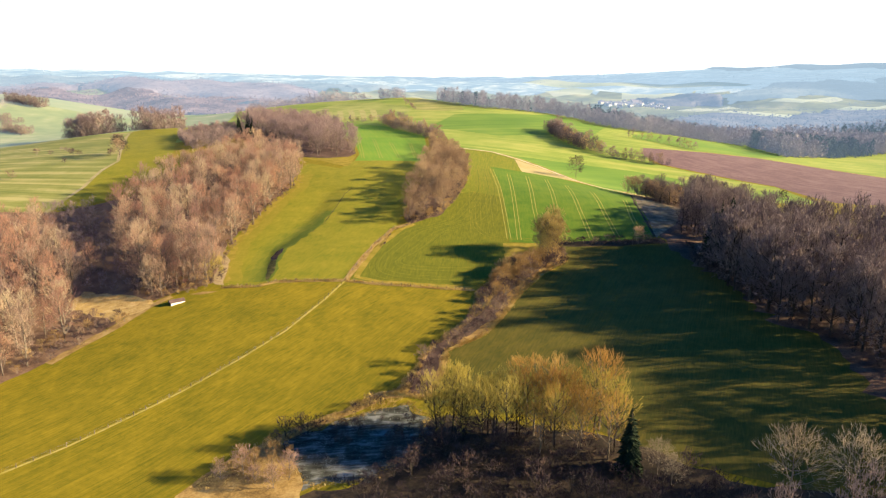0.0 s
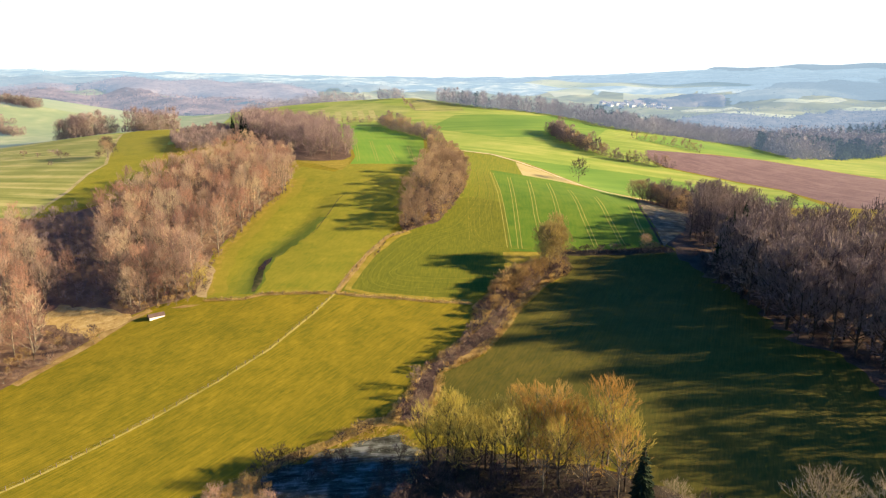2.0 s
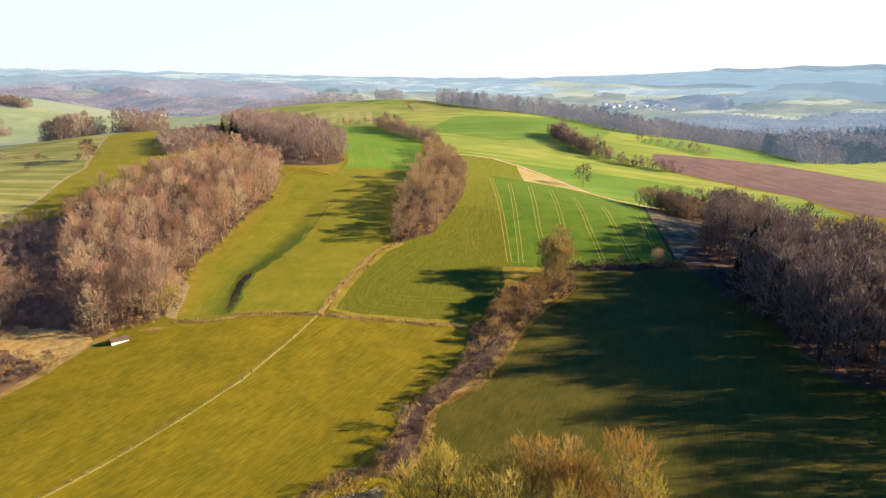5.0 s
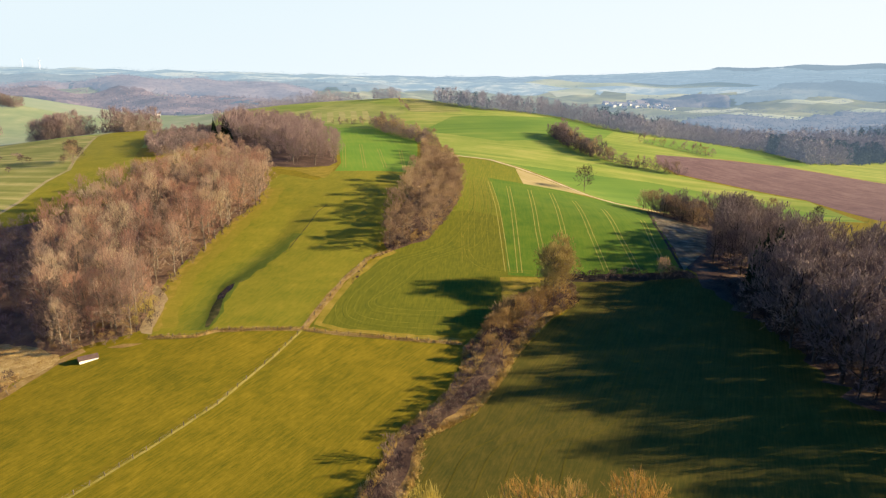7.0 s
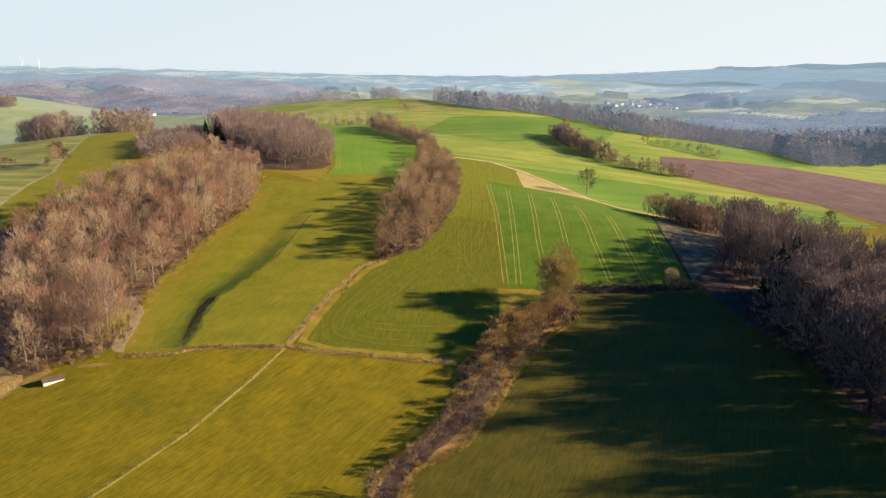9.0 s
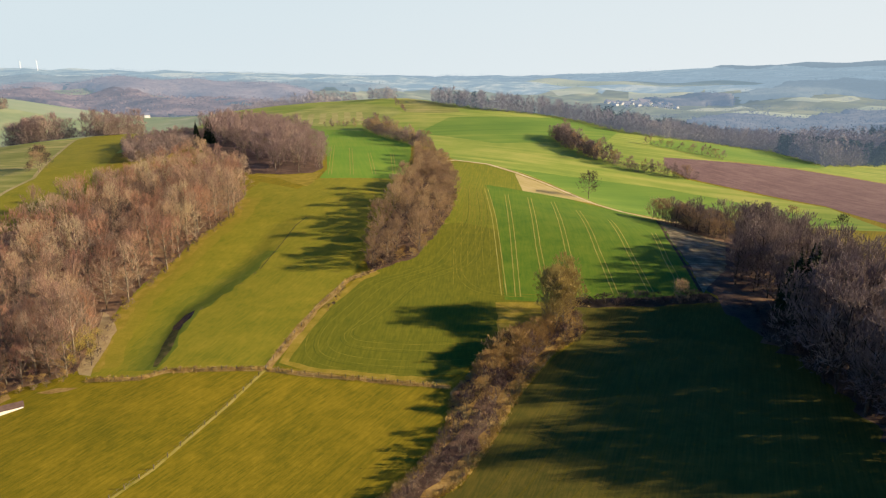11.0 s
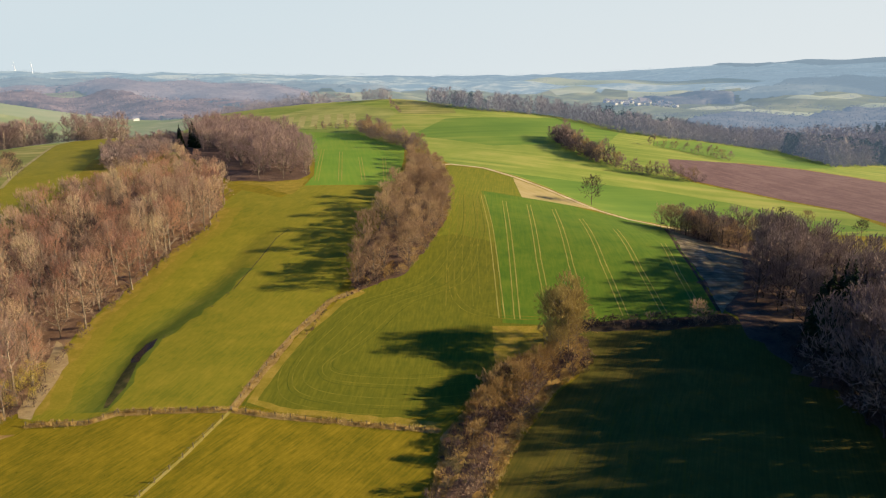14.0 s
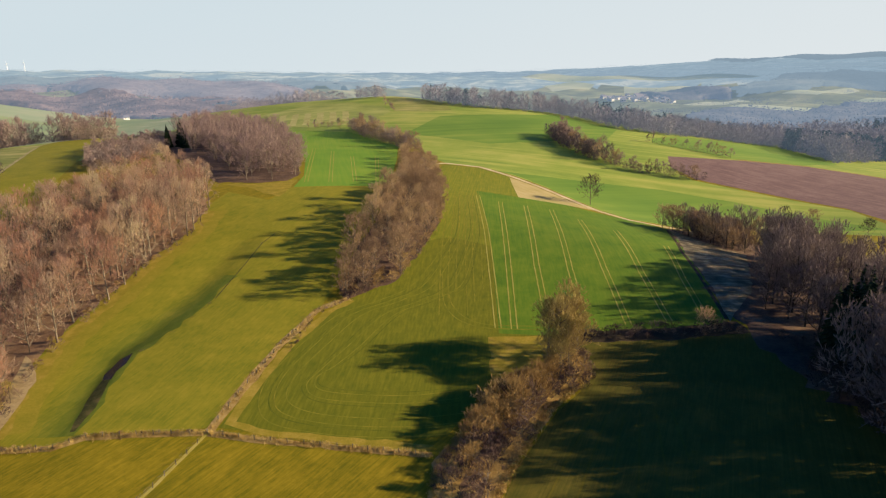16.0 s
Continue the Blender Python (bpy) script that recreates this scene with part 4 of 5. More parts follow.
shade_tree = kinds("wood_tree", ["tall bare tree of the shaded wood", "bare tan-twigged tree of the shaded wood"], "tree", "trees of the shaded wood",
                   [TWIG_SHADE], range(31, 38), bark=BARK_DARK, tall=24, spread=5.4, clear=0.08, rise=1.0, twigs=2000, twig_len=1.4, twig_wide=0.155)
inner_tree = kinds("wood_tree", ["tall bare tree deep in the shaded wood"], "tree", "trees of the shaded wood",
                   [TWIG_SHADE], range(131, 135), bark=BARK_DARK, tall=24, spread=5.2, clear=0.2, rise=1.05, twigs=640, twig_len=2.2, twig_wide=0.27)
strip_tree = kinds("hedgerow_tree", ["bare hedgerow tree with tan twigs", "bushy bare hedgerow tree with brown twigs"], "tree", "trees of the hedgerow strip",
                   [TWIG_HEDGE], range(41, 47), tall=14, spread=4.1, clear=0.08, rise=0.95, twigs=1550, twig_len=1.4, twig_wide=0.125)
thorn = kinds("thorn_bush", ["dark bare thorn bush under trees", "greyish bare bush in shade"], "shrub", "bushes under the trees",
              [TWIG_THORN], range(151, 156), bark=BARK_DARK, tall=4.8, spread=2.4, clear=0.08, rise=0.7, twigs=380, twig_len=0.75, twig_wide=0.09, limbs=6, stems=3)
shrub = kinds("shrub", ["bare brown hedgerow shrub", "greyish bare thorn shrub in a hedge"], "shrub", "shrubs of the hedgerow",
              [TWIG_SHRUB], range(51, 57), tall=4.6, spread=2.2, clear=0.1, rise=0.7, twigs=330, twig_len=0.8, twig_wide=0.13, limbs=6, stems=3)
tan_shrub = kinds("tan_bush", ["tawny bare bush with straw-coloured twigs"], "shrub", "shrubs of the hedgerow",
                  [TWIG_TAN], range(251, 255), tall=4.6, spread=2.4, clear=0.06, rise=0.7, twigs=270, twig_len=0.8, twig_wide=0.15, limbs=9, stems=3)
tan_tree = kinds("tawny_tree", ["broad low tree with tawny bare twigs"], "tree", "trees of the hedgerow clump",
                 [TWIG_TAN], (261, 262), tall=10.5, spread=5.2, clear=0.04, rise=0.8, twigs=1700, twig_len=1.2, twig_wide=0.14, limbs=14)
clump_tree = kinds("clump_tree", ["tall hedgerow tree with dense olive-tan budding twigs"], "tree", "trees of the hedgerow clump",
                   [TWIG_CLUMP], (271, 272, 273), tall=19, spread=5.4, clear=0.34, rise=0.95, twigs=2800, twig_len=1.3, twig_wide=0.13, limbs=14)
pink_tree = kinds("round_bush", ["round pinkish-brown bare bush in dead grass"], "shrub", "bushes by the frosted clearing",
                  [TWIG_PINK], (281, 282), tall=11, spread=4.6, clear=0.06, rise=0.9, twigs=2200, twig_len=1.1, twig_wide=0.08, limbs=14)
spreading = kinds("field_tree", ["spreading bare tree with pale sunlit twigs"], "tree", "single trees of the fields",
                  [TWIG_PALE], (291, 292), tall=17, spread=6.6, clear=0.22, rise=0.75, twigs=3200, twig_len=1.5, twig_wide=0.06, limbs=15)
poplar = kinds("budding_tree", ["slender tree with yellow budding twigs"], "tree", "trees of the sunlit grove",
               [TWIG_POPLAR], range(61, 66), bark=BARK_DARK, tall=19, spread=4.6, clear=0.25, rise=1.5, twigs=1500, twig_len=1.5, twig_wide=0.075, limbs=12)
russet = kinds("budding_tree", ["broad tree with russet budding twigs"], "tree", "trees of the sunlit grove",
               [TWIG_RUSSET], (71, 72), tall=18, spread=6.0, clear=0.22, rise=1.25, twigs=2100, twig_len=1.5, twig_wide=0.07, limbs=14)
broad = kinds("field_tree", ["bare broad-crowned field tree in grass", "bare spreading field tree in grass"], "tree", "single trees of the fields",
              [TWIG_FIELD, TWIG_HEDGE], range(81, 85), tall=13, spread=5.0, clear=0.18, rise=0.75, twigs=1900, twig_len=1.3, twig_wide=0.1, limbs=14)
far_tree = kinds("field_tree", ["bare tree of a distant hedge"], "tree", "trees of the far hedges",
                 [TWIG_BACK, TWIG_HEDGE], range(91, 96), tall=14, spread=4.8, clear=0.03, rise=0.8, twigs=620, twig_len=1.5, twig_wide=0.22, limbs=7)
fir = Nursery([lambda s=s: tree_kind("spruce", "dark green spruce among bare trees", "tree", "spruces", *spruce(s, 17, w, n, 15), NEEDLE) for s, w, n in ((101, 4.9, 30), (102, 3.8, 24))])

rng = np.random.default_rng(12)
for x, y in scatter(LEFT_WOOD, 6.3, rng):
    if x < np.interp(y, [258, 294, 336, 374], [-131, -155, -178, -208]) + 3 or inside(x, y, SANDY_RING):
        continue
    beech.plant(x, y, rng.uniform(0.92, 1.06) * (0.84 if y > 425 else 1))
for x, y in scatter(NEAR_LEFT_WOOD, 6.8, rng):
    if x > -222:
        near_beech.plant(x, y, rng.uniform(0.75, 1.0))
for x, y in scatter(BACK_WOOD, 8.6, rng):
    if x < np.interp(y, [482, 520, 560, 620, 700], [-99, -116, -139, -178, -216]):
        continue
    (back_beech if y < 600 else far_beech).plant(x, y, rng.uniform(0.85, 1.1))
def on_ride(x, y):
    """A bay in the near edge of the shaded wood, where the low sun comes in."""
    return 162.5 < y < 166.5 and x < 137


edge = [p for p in scatter(RIGHT_WOOD, 5.5, rng) if p[0] < 150]
inner = [p for p in scatter(RIGHT_WOOD, 9.4, rng) if 152 < p[0] < 225 + (p[1] > 250) * 20]
for x, y in edge:
    if math.hypot(x - 123, y - 289) < 11 or (258 < y < 286 and x < 115) or (286 < y < 345 and x < 119) or on_ride(x, y):
        continue
    shade_tree.plant(x, y, rng.uniform(0.95, 1.15) * (1.2 if 205 < y < 226 else 1.12 if 225 < y < 262 else 1.16 if 261 < y < 298 else 0.62 if y > 392 else 0.9 if y > 300 else 1.0))
for x, y, size in ((136, 284, 1.1), (139, 290, 1.15), (137, 296, 1.1), (143, 282, 1.1), (145, 294, 1.1), (134, 279, 1.0), (136, 302, 1.0), (129, 303, 0.95), (141, 300, 1.05), (127, 192, 1.1), (130, 197, 1.15), (134, 191, 1.1), (137, 196, 1.15), (129, 201, 1.1), (141, 193, 1.1), (126, 187, 1.0)):
    shade_tree.plant(x, y, size)
for x, y in scatter([(110.5, 208), (118, 204), (119, 274), (110, 272)], 6.4, rng):
    shade_tree.plant(x, y, rng.uniform(1.1, 1.2))
for x, y in scatter([(129, 338), (147, 368), (153, 396), (164, 398), (158, 352), (141, 336)], 5.2, rng):
    shade_tree.plant(x, y, rng.uniform(0.85, 1.0))
for x, y in inner:
    if on_ride(x, y):
        continue
    (shade_tree if x < 156 else inner_tree).plant(x, y, rng.uniform(0.85, 1.15) * (0.82 if y > 300 else 1))
for x, y in scatter(STRIP_WOOD, 5.6, rng):
    strip_tree.plant(x, y, rng.uniform(0.8, 1.1) * np.interp(y, [440, 490, 560, 590], [1, 0.8, 0.7, 0.78]))
def along(line, width, step, r):
    out = []
    for (ax, ay), (bx, by) in zip(line, line[1:]):
        k = max(1, int(math.hypot(bx - ax, by - ay) / step))
        for i in range(k):
            u = r.uniform(0, 1)
            out.append((ax + (bx - ax) * u + r.normal() * width / 2, ay + (by - ay) * u + r.normal() * width / 2))
    return out


HEDGE_STUFF = []
for x, y, size in ((51, 284, 0.8), (52, 288, 0.9), (51.5, 292, 1.0), (52, 296, 0.8), (49, 281, 0.8), (46, 279, 0.7)):
    shrub.plant(x, y, size)
for x, y, size in ((48, 299, 1.02), (44, 302, 0.9), (45, 293, 0.97), (49, 292, 0.9), (42, 297, 0.86), (50, 304, 0.84), (46, 287, 0.8), (41, 289, 0.72), (46, 297, 0.95), (43, 285, 0.66)):
    clump_tree.plant(x, y, size)
for x, y in scatter(THICKET, 2.6, rng):
    if line_distance(np.array(x), np.array(y), THICKET + THICKET[:1]) < 2.0:
        (tan_shrub if rng.uniform() < 0.7 else shrub).plant(x, y, rng.uniform(0.22, 0.42))
# a round tawny bush mass below the tall clump, then low plum-coloured shrubs with dead grass on both rims
for x, y, s in ((27, 277, 1.4), (31, 277, 1.6), (34, 275, 1.4), (30, 272, 1.6), (35, 280, 1.3), (25, 272, 1.4), (38, 278, 1.2), (22, 267, 1.25), (26, 267, 1.3), (29, 268, 1.2), (22, 273, 1.2)):
    tan_shrub.plant(x, y, s)
for x, y in scatter(THICKET, 2.45, rng):
    if line_distance(np.array(x), np.array(y), THICKET + THICKET[:1]) > (1.5 if y < 258 else 1.3) and math.hypot(x - 14, y - 239) > 3.5:
        (tan_shrub if rng.uniform() < (0.15 if y < 254 else 0.5) else shrub).plant(x, y, rng.uniform(0.35, 1.2) * np.interp(y, [200, 250, 270, 300], [0.95, 1.0, 1.35, 1.35]))
for x, y in scatter(PLANTATION, 5.0, rng):
    sapling.plant(x, y, rng.uniform(0.5, 0.95))
for x, y, s in ((28, 272, 0.85), (33, 277, 0.9), (24, 267, 0.78), (20, 262.5, 0.64), (17, 259, 0.6), (37, 280, 0.8), (30, 276, 0.8), (22, 270, 0.55), (40, 284, 0.7)):
    tan_tree.plant(x, y, s)
# bushes filling the foot of the strip of trees
for x, y in scatter(ribbon([(-21, 334), (-5, 348), (5, 380), (10, 405), (12.5, 450)], 3.5), 2.4, rng) + scatter([(-22, 330), (-12, 338), (-8, 352), (-20, 352), (-25, 345)], 2.6, rng):
    (tan_shrub if rng.uniform() < 0.6 else shrub).plant(x, y, rng.uniform(0.45, 0.85))
# sunlit grove with its spruce, and the dark growth at its foot
for i in range(30):
    u = (i + 0.5) / 30
    x, y = -8 + 46 * u + rng.uniform(-2, 2), 153 - 9 * u + (i % 4) * 3.2 + rng.uniform(-1.5, 1.5)
    (russet if i > 14 and i % 3 < 2 else poplar).plant(x, y, rng.uniform(0.85, 1.1))
fir.plant(39.5, 139, 0.95, variant=0)
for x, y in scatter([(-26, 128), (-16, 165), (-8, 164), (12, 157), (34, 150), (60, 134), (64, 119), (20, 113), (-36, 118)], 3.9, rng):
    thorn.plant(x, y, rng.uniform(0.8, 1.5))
for x, y in scatter(SWAMP_RING, 6.5, rng):
    thorn.plant(x, y, rng.uniform(0.25, 0.5))
for x, y in scatter([(-147, 242), (-128, 239), (-124, 232), (-131, 223), (-141, 208), (-156, 190), (-160, 205), (-148, 222)], 3.2, rng):
    (tan_shrub if rng.uniform() < 0.35 else shrub).plant(x, y, rng.uniform(0.4, 0.95))
for x, y in scatter([(-38, 160), (-33, 165), (-27, 165), (-26, 160), (-35, 153)], 2.6, rng):
    thorn.plant(x, y, rng.uniform(0.6, 0.9))
for x, y, size in ((-49, 160, 1.1), (-46, 159, 1.35), (-43, 161, 1.3), (-40, 162, 1.1), (-45, 163, 1.0), (-51, 158, 0.8), (-31, 171, 0.7), (-27, 174, 0.8), (-24, 175, 0.7)):
    thorn.plant(x, y, size)
for x, y, size in ((-56, 144, 0.62), (-44, 142, 0.68), (-52, 140, 0.5), (-61, 142, 0.45), (-47, 138, 0.6)):
    pink_tree.plant(x, y, size)
for x, y, size in ((72, 126, 1.0), (85, 124, 1.12), (97, 121, 0.95), (46, 137, 0.5), (48, 133, 0.55)):
    spreading.plant(x, y, size)
# Trees added mostly out of view, to shade the undergrowth west of them.
for x, y in scatter([(58, 116), (112, 118), (116, 96), (52, 94)], 7.5, rng):
    shade_tree.plant(x, y, rng.uniform(0.55, 0.7))
for x, y in scatter([(-60, 143), (-60, 152), (-52, 156), (-44, 151), (-42, 140)], 3.4, rng):
    tan_shrub.plant(x, y, rng.uniform(0.5, 1.0))
# dark hedge beside the wheat
for i in range(34):
    (shrub if i % 2 else thorn).plant(55 + i * 1.45, 308.5 + rng.uniform(-2.2, 2.2), rng.uniform(0.5, 0.85))
broad.plant(92, 308, 0.75)
# low growth along the shaded wood's edge and in the felled ground
for x, y in scatter([(112, 212), (119, 196), (122, 178), (132, 176), (122, 205), (121, 250), (124, 305), (114, 305), (111, 255)], 3.6, rng):
    thorn.plant(x, y, rng.uniform(0.4, 0.8))
for x, y in scatter([(-106, 262), (-99, 268), (-104, 284), (-112, 276)], 3.0, rng):
    poplar.plant(x, y, rng.uniform(0.3, 0.5))
for x, y in scatter([(124, 442), (150, 446), (165, 432), (160, 410), (140, 402), (134, 420)], 3.2, rng):
    (strip_tree if rng.uniform() < 0.55 else shrub).plant(x, y, rng.uniform(0.62, 1.0))
for x, y in scatter([(-97, 268), (-103, 290), (-106, 313), (-102, 342), (-99, 371), (-93, 396), (-97, 396), (-103, 371), (-106, 342), (-110, 313), (-107, 290), (-101, 268)], 4.0, rng):
    shrub.plant(x, y, rng.uniform(0.4, 0.9))
for x, y in scatter([(111, 262), (123, 262), (118, 284), (109, 284)], 3.4, rng):
    thorn.plant(x, y, rng.uniform(0.9, 1.5))
for x, y in scatter([(-134, 262), (-122, 255), (-108, 259), (-103, 264), (-108, 288), (-126, 290)], 4.6, rng):
    if not inside(x, y, SANDY_RING):
        beech.plant(x, y, rng.uniform(0.5, 0.85))
for x, y in scatter([(-136, 260), (-122, 251), (-108, 256), (-102, 262), (-104, 272), (-132, 274)], 2.7, rng):
    if not inside(x, y, SANDY_RING):
        (tan_shrub if rng.uniform() < 0.45 else shrub).plant(x, y, rng.uniform(0.3, 0.75))
# low bushes on the fence bank and at the foot of the left wood
for x, y in along([(-97, 260), (-81, 260), (-75, 263.5), (-59, 264), (-46, 264)], 0.8, 1.6, rng) + along([(-34, 300), (-29, 322), (-20, 332)], 1.2, 1.6, rng):
    (tan_shrub if rng.uniform() < 0.6 else shrub).plant(x, y, rng.uniform(0.16, 0.3))
for x, y in along([(-100, 267), (-107, 290), (-110, 313), (-106, 342), (-103, 371), (-97, 396)], 2.5, 2.4, rng):
    if not inside(x, y, SANDY_RING):
        (tan_shrub if rng.uniform() < 0.6 else shrub).plant(x, y, rng.uniform(0.25, 0.55))
# spruces inside the shaded wood
for x, y, s in ((121, 287, 1.2), (129, 291, 1.45), (128, 284, 1.3), (123, 283, 1.4), (127, 288, 1.6), (125, 294, 1.5), (131, 297, 1.55), (120, 290, 1.3)):
    fir.plant(x, y, s)
for x, y, s in ((-188, 640, 1.25), (-181, 628, 1.1), (-195, 632, 1.2)):
    fir.plant(x, y, s)
# single trees and hedges further out
broad.plant(98, 486, 1.25, variant=2)
for x, y, size in ((-334, 539, 1.1), (-318, 531, 0.9), (-290, 513, 1.5), (-284, 511, 1.1), (-289, 432, 1.2), (-279, 480, 0.7), (-256, 503, 1.2), (-259, 510, 1.0)):
    shrub.plant(x, y, size)
for x, y, s in ((-250, 505, 1.1), (-246, 496, 0.9), (-255, 515, 1.0), (-250, 512, 0.9), (214, 493, 0.6), (222, 478, 0.7), (243, 461, 0.7)):
    broad.plant(x, y, s)


def hedge_row(line, gap, size, kind=far_tree, jitter=3.0):
    for (ax, ay), (bx, by) in zip(line, line[1:]):
        k = max(1, int(math.hypot(bx - ax, by - ay) / gap))
        for i in range(k):
            u = (i + rng.uniform(0, 0.8)) / k
            kind.plant(ax + (bx - ax) * u + rng.uniform(-jitter, jitter), ay + (by - ay) * u + rng.uniform(-jitter, jitter), size * rng.uniform(0.75, 1.2))


hedge_row([(117, 706), (121, 652), (136, 606)], 4.5, 1.0, jitter=6)
hedge_row([(136, 606), (152, 581), (177, 575), (196, 566)], 4.5, 0.75)
hedge_row([(200, 711), (232, 692), (258, 656)], 6, 0.6)
hedge_row([(-8, 615), (-19, 645), (-44, 685), (-63, 743)], 4.2, 0.95, jitter=6)
hedge_row([(-66, 746), (-110, 762)], 6, 0.4)
for x, y in scatter([(-198, 520), (-222, 560), (-248, 620), (-240, 700), (-208, 700), (-188, 600), (-183, 540)], 7.5, rng):
    far_beech.plant(x, y, rng.uniform(0.32, 0.55))
hedge_row([(-200, 520), (-215, 570), (-232, 640), (-230, 700)], 5, 0.5, jitter=6)
for x, y in scatter([(-408, 712), (-380, 700), (-354, 712), (-356, 740), (-405, 745)], 7, rng) + scatter([(-340, 722), (-306, 716), (-292, 735), (-296, 762), (-336, 756)], 7, rng):
    far_beech.plant(x, y, rng.uniform(0.95, 1.2))
hedge_row([(-300, 533), (-330, 560)], 9, 0.3)
hedge_row([(-54, 995), (-45, 925), (-35, 868)], 7, 0.35)
hedge_row([(-115, 772), (-83, 772), (-66, 768)], 4, 0.45, jitter=1.5)


def woodland(name, label, ring, gap, tall, mat, seed, fir_share=0.0, fir_mat=None, fine=150, bulk=1.0):
    """A far wood as one mass of bare crowns (and spruces of their own) too small to tell apart."""
    r = np.random.default_rng(seed)
    places = np.array(scatter(ring, gap, r, 4))
    zs = height(places[:, 0], places[:, 1])
    # firs stand together in patches
    patch = np.sin(places[:, 0] * 0.011 + seed) + np.sin(places[:, 1] * 0.013 + places[:, 0] * 0.006) + r.normal(size=len(places)) * 0.25
    dark = patch > np.quantile(patch, 1 - fir_share) if fir_share else np.zeros(len(places), bool)
    for dark_ones, part_mat in ((False, mat), (True, fir_mat)):
        sel = dark == dark_ones
        k = int(sel.sum())
        if not k or part_mat is None:
            continue
        p, z = places[sel], zs[sel]
        n = fine
        h = tall * r.uniform(0.55, 1.25, k)
        t = np.repeat(np.arange(k), n)
        u = r.uniform(0.0, 1.0, k * n)
        wide = gap * 0.66
        if dark_ones:
            rad = wide * 0.8 * (1 - u) + 0.3
        else:
            rad = wide * np.sqrt(np.maximum(0.03, 1 - ((u - 0.5) / 0.52) ** 2))
        a = r.uniform(0, 6.283, k * n)
        rr = rad * np.sqrt(r.uniform(0.1, 1, k * n))
        base = np.c_[p[t, 0] + rr * np.cos(a), p[t, 1] + rr * np.sin(a), z[t] + h[t] * (0.02 + 0.85 * u)]
        way = np.c_[np.cos(a) * 0.4, np.sin(a) * 0.4, np.full(k * n, -0.4 if dark_ones else 0.5)] + r.normal(size=(k * n, 3)) * 0.4
        way /= np.linalg.norm(way, axis=1)[:, None]
        size = math.sqrt(60 / n) * bulk
        v, f = twig_mesh(base, way, h[t] * r.uniform(0.13, 0.26, k * n), h[t] * size * r.uniform(0.025, 0.05, k * n), r)
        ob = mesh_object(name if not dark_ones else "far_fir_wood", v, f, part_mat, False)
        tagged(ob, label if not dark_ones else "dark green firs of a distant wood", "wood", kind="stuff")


def canopy(name, label, ring, step, tall, mat, seed, fir_share=0.0, fir_mat=None, fuzz=0):
    """Woods on the backdrop hills: a closed, rough canopy that falls to the ground at its edges."""
    r = np.random.default_rng(seed)
    ring = [tuple(p) for p in ring]
    a = np.array(ring)
    (x0, y0), (x1, y1) = a.min(0) - 2 * step, a.max(0) + 2 * step
    nx, ny = int((x1 - x0) / step) + 1, int((y1 - y0) / step) + 1
    gx, gy = np.meshgrid(x0 + np.arange(nx) * step, y0 + np.arange(ny) * step)
    wob = 30 * np.sin(gx * 0.021 + seed) + 25 * np.sin(gy * 0.027 + gx * 0.008)
    gx = gx + r.uniform(-0.35, 0.35, gx.shape) * step
    gy = gy + r.uniform(-0.35, 0.35, gx.shape) * step
    inn = inside(gx + wob * 0.6, gy + wob, ring)
    z = height(gx, gy)
    z = np.where(inn, z + tall * r.uniform(0.5, 0.8, gx.shape), z - 1.5)
    idx = np.arange(nx * ny).reshape(ny, nx)
    q = np.stack([idx[:-1, :-1], idx[:-1, 1:], idx[1:, 1:], idx[1:, :-1]], -1).reshape(-1, 4)
    q = q[inn.ravel()[q].any(1)]
    if not len(q):
        return
    used, inv = np.unique(q.ravel(), return_inverse=True)
    v = np.c_[gx.ravel(), gy.ravel(), z.ravel()][used]
    q = inv.reshape(-1, 4)
    ob = mesh_object(name, v, q, mat, True)
    if fir_mat:
        ob.data.materials.append(fir_mat)
        c = v[q].mean(1)
        patch = np.sin(c[:, 0] * 0.006 + seed) + np.sin(c[:, 1] * 0.009 + c[:, 0] * 0.003) + 0.5 * np.sin(c[:, 0] * 0.031 + c[:, 1] * 0.017) + 0.3 * np.sin(c[:, 1] * 0.05) + r.normal(size=len(c)) * 0.12
        ob.data.polygons.foreach_set("material_index", (patch > np.quantile(patch, 1 - fir_share)).astype(int))
    tagged(ob, label, "wood", kind="stuff")
    if fuzz:
        woodland(name, label, ring, step * 1.25, tall * 1.1, mat, seed + 50, fine=fuzz, bulk=1.15)


RIDGE_WOOD = [(-5, 985), (10, 960), (60, 912), (125, 905), (150, 935), (200, 800), (250, 796), (330, 876), (430, 915), (480, 965), (440, 1000), (330, 945), (250, 875), (215, 880), (170, 985), (120, 970), (60, 975), (20, 1015)]
VALLEY_WOOD = [(393, 782), (374, 708), (472, 792), (551, 863), (640, 930), (900, 1000), (930, 1110), (640, 1050), (520, 1000), (430, 912)]
# Far needles and twigs, haze mixed in as a weak glow.
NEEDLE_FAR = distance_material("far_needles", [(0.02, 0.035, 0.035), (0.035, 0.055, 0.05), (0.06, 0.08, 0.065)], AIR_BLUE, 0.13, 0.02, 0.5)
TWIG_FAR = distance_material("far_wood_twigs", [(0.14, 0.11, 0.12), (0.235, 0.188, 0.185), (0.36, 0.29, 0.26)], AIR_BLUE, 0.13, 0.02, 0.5)
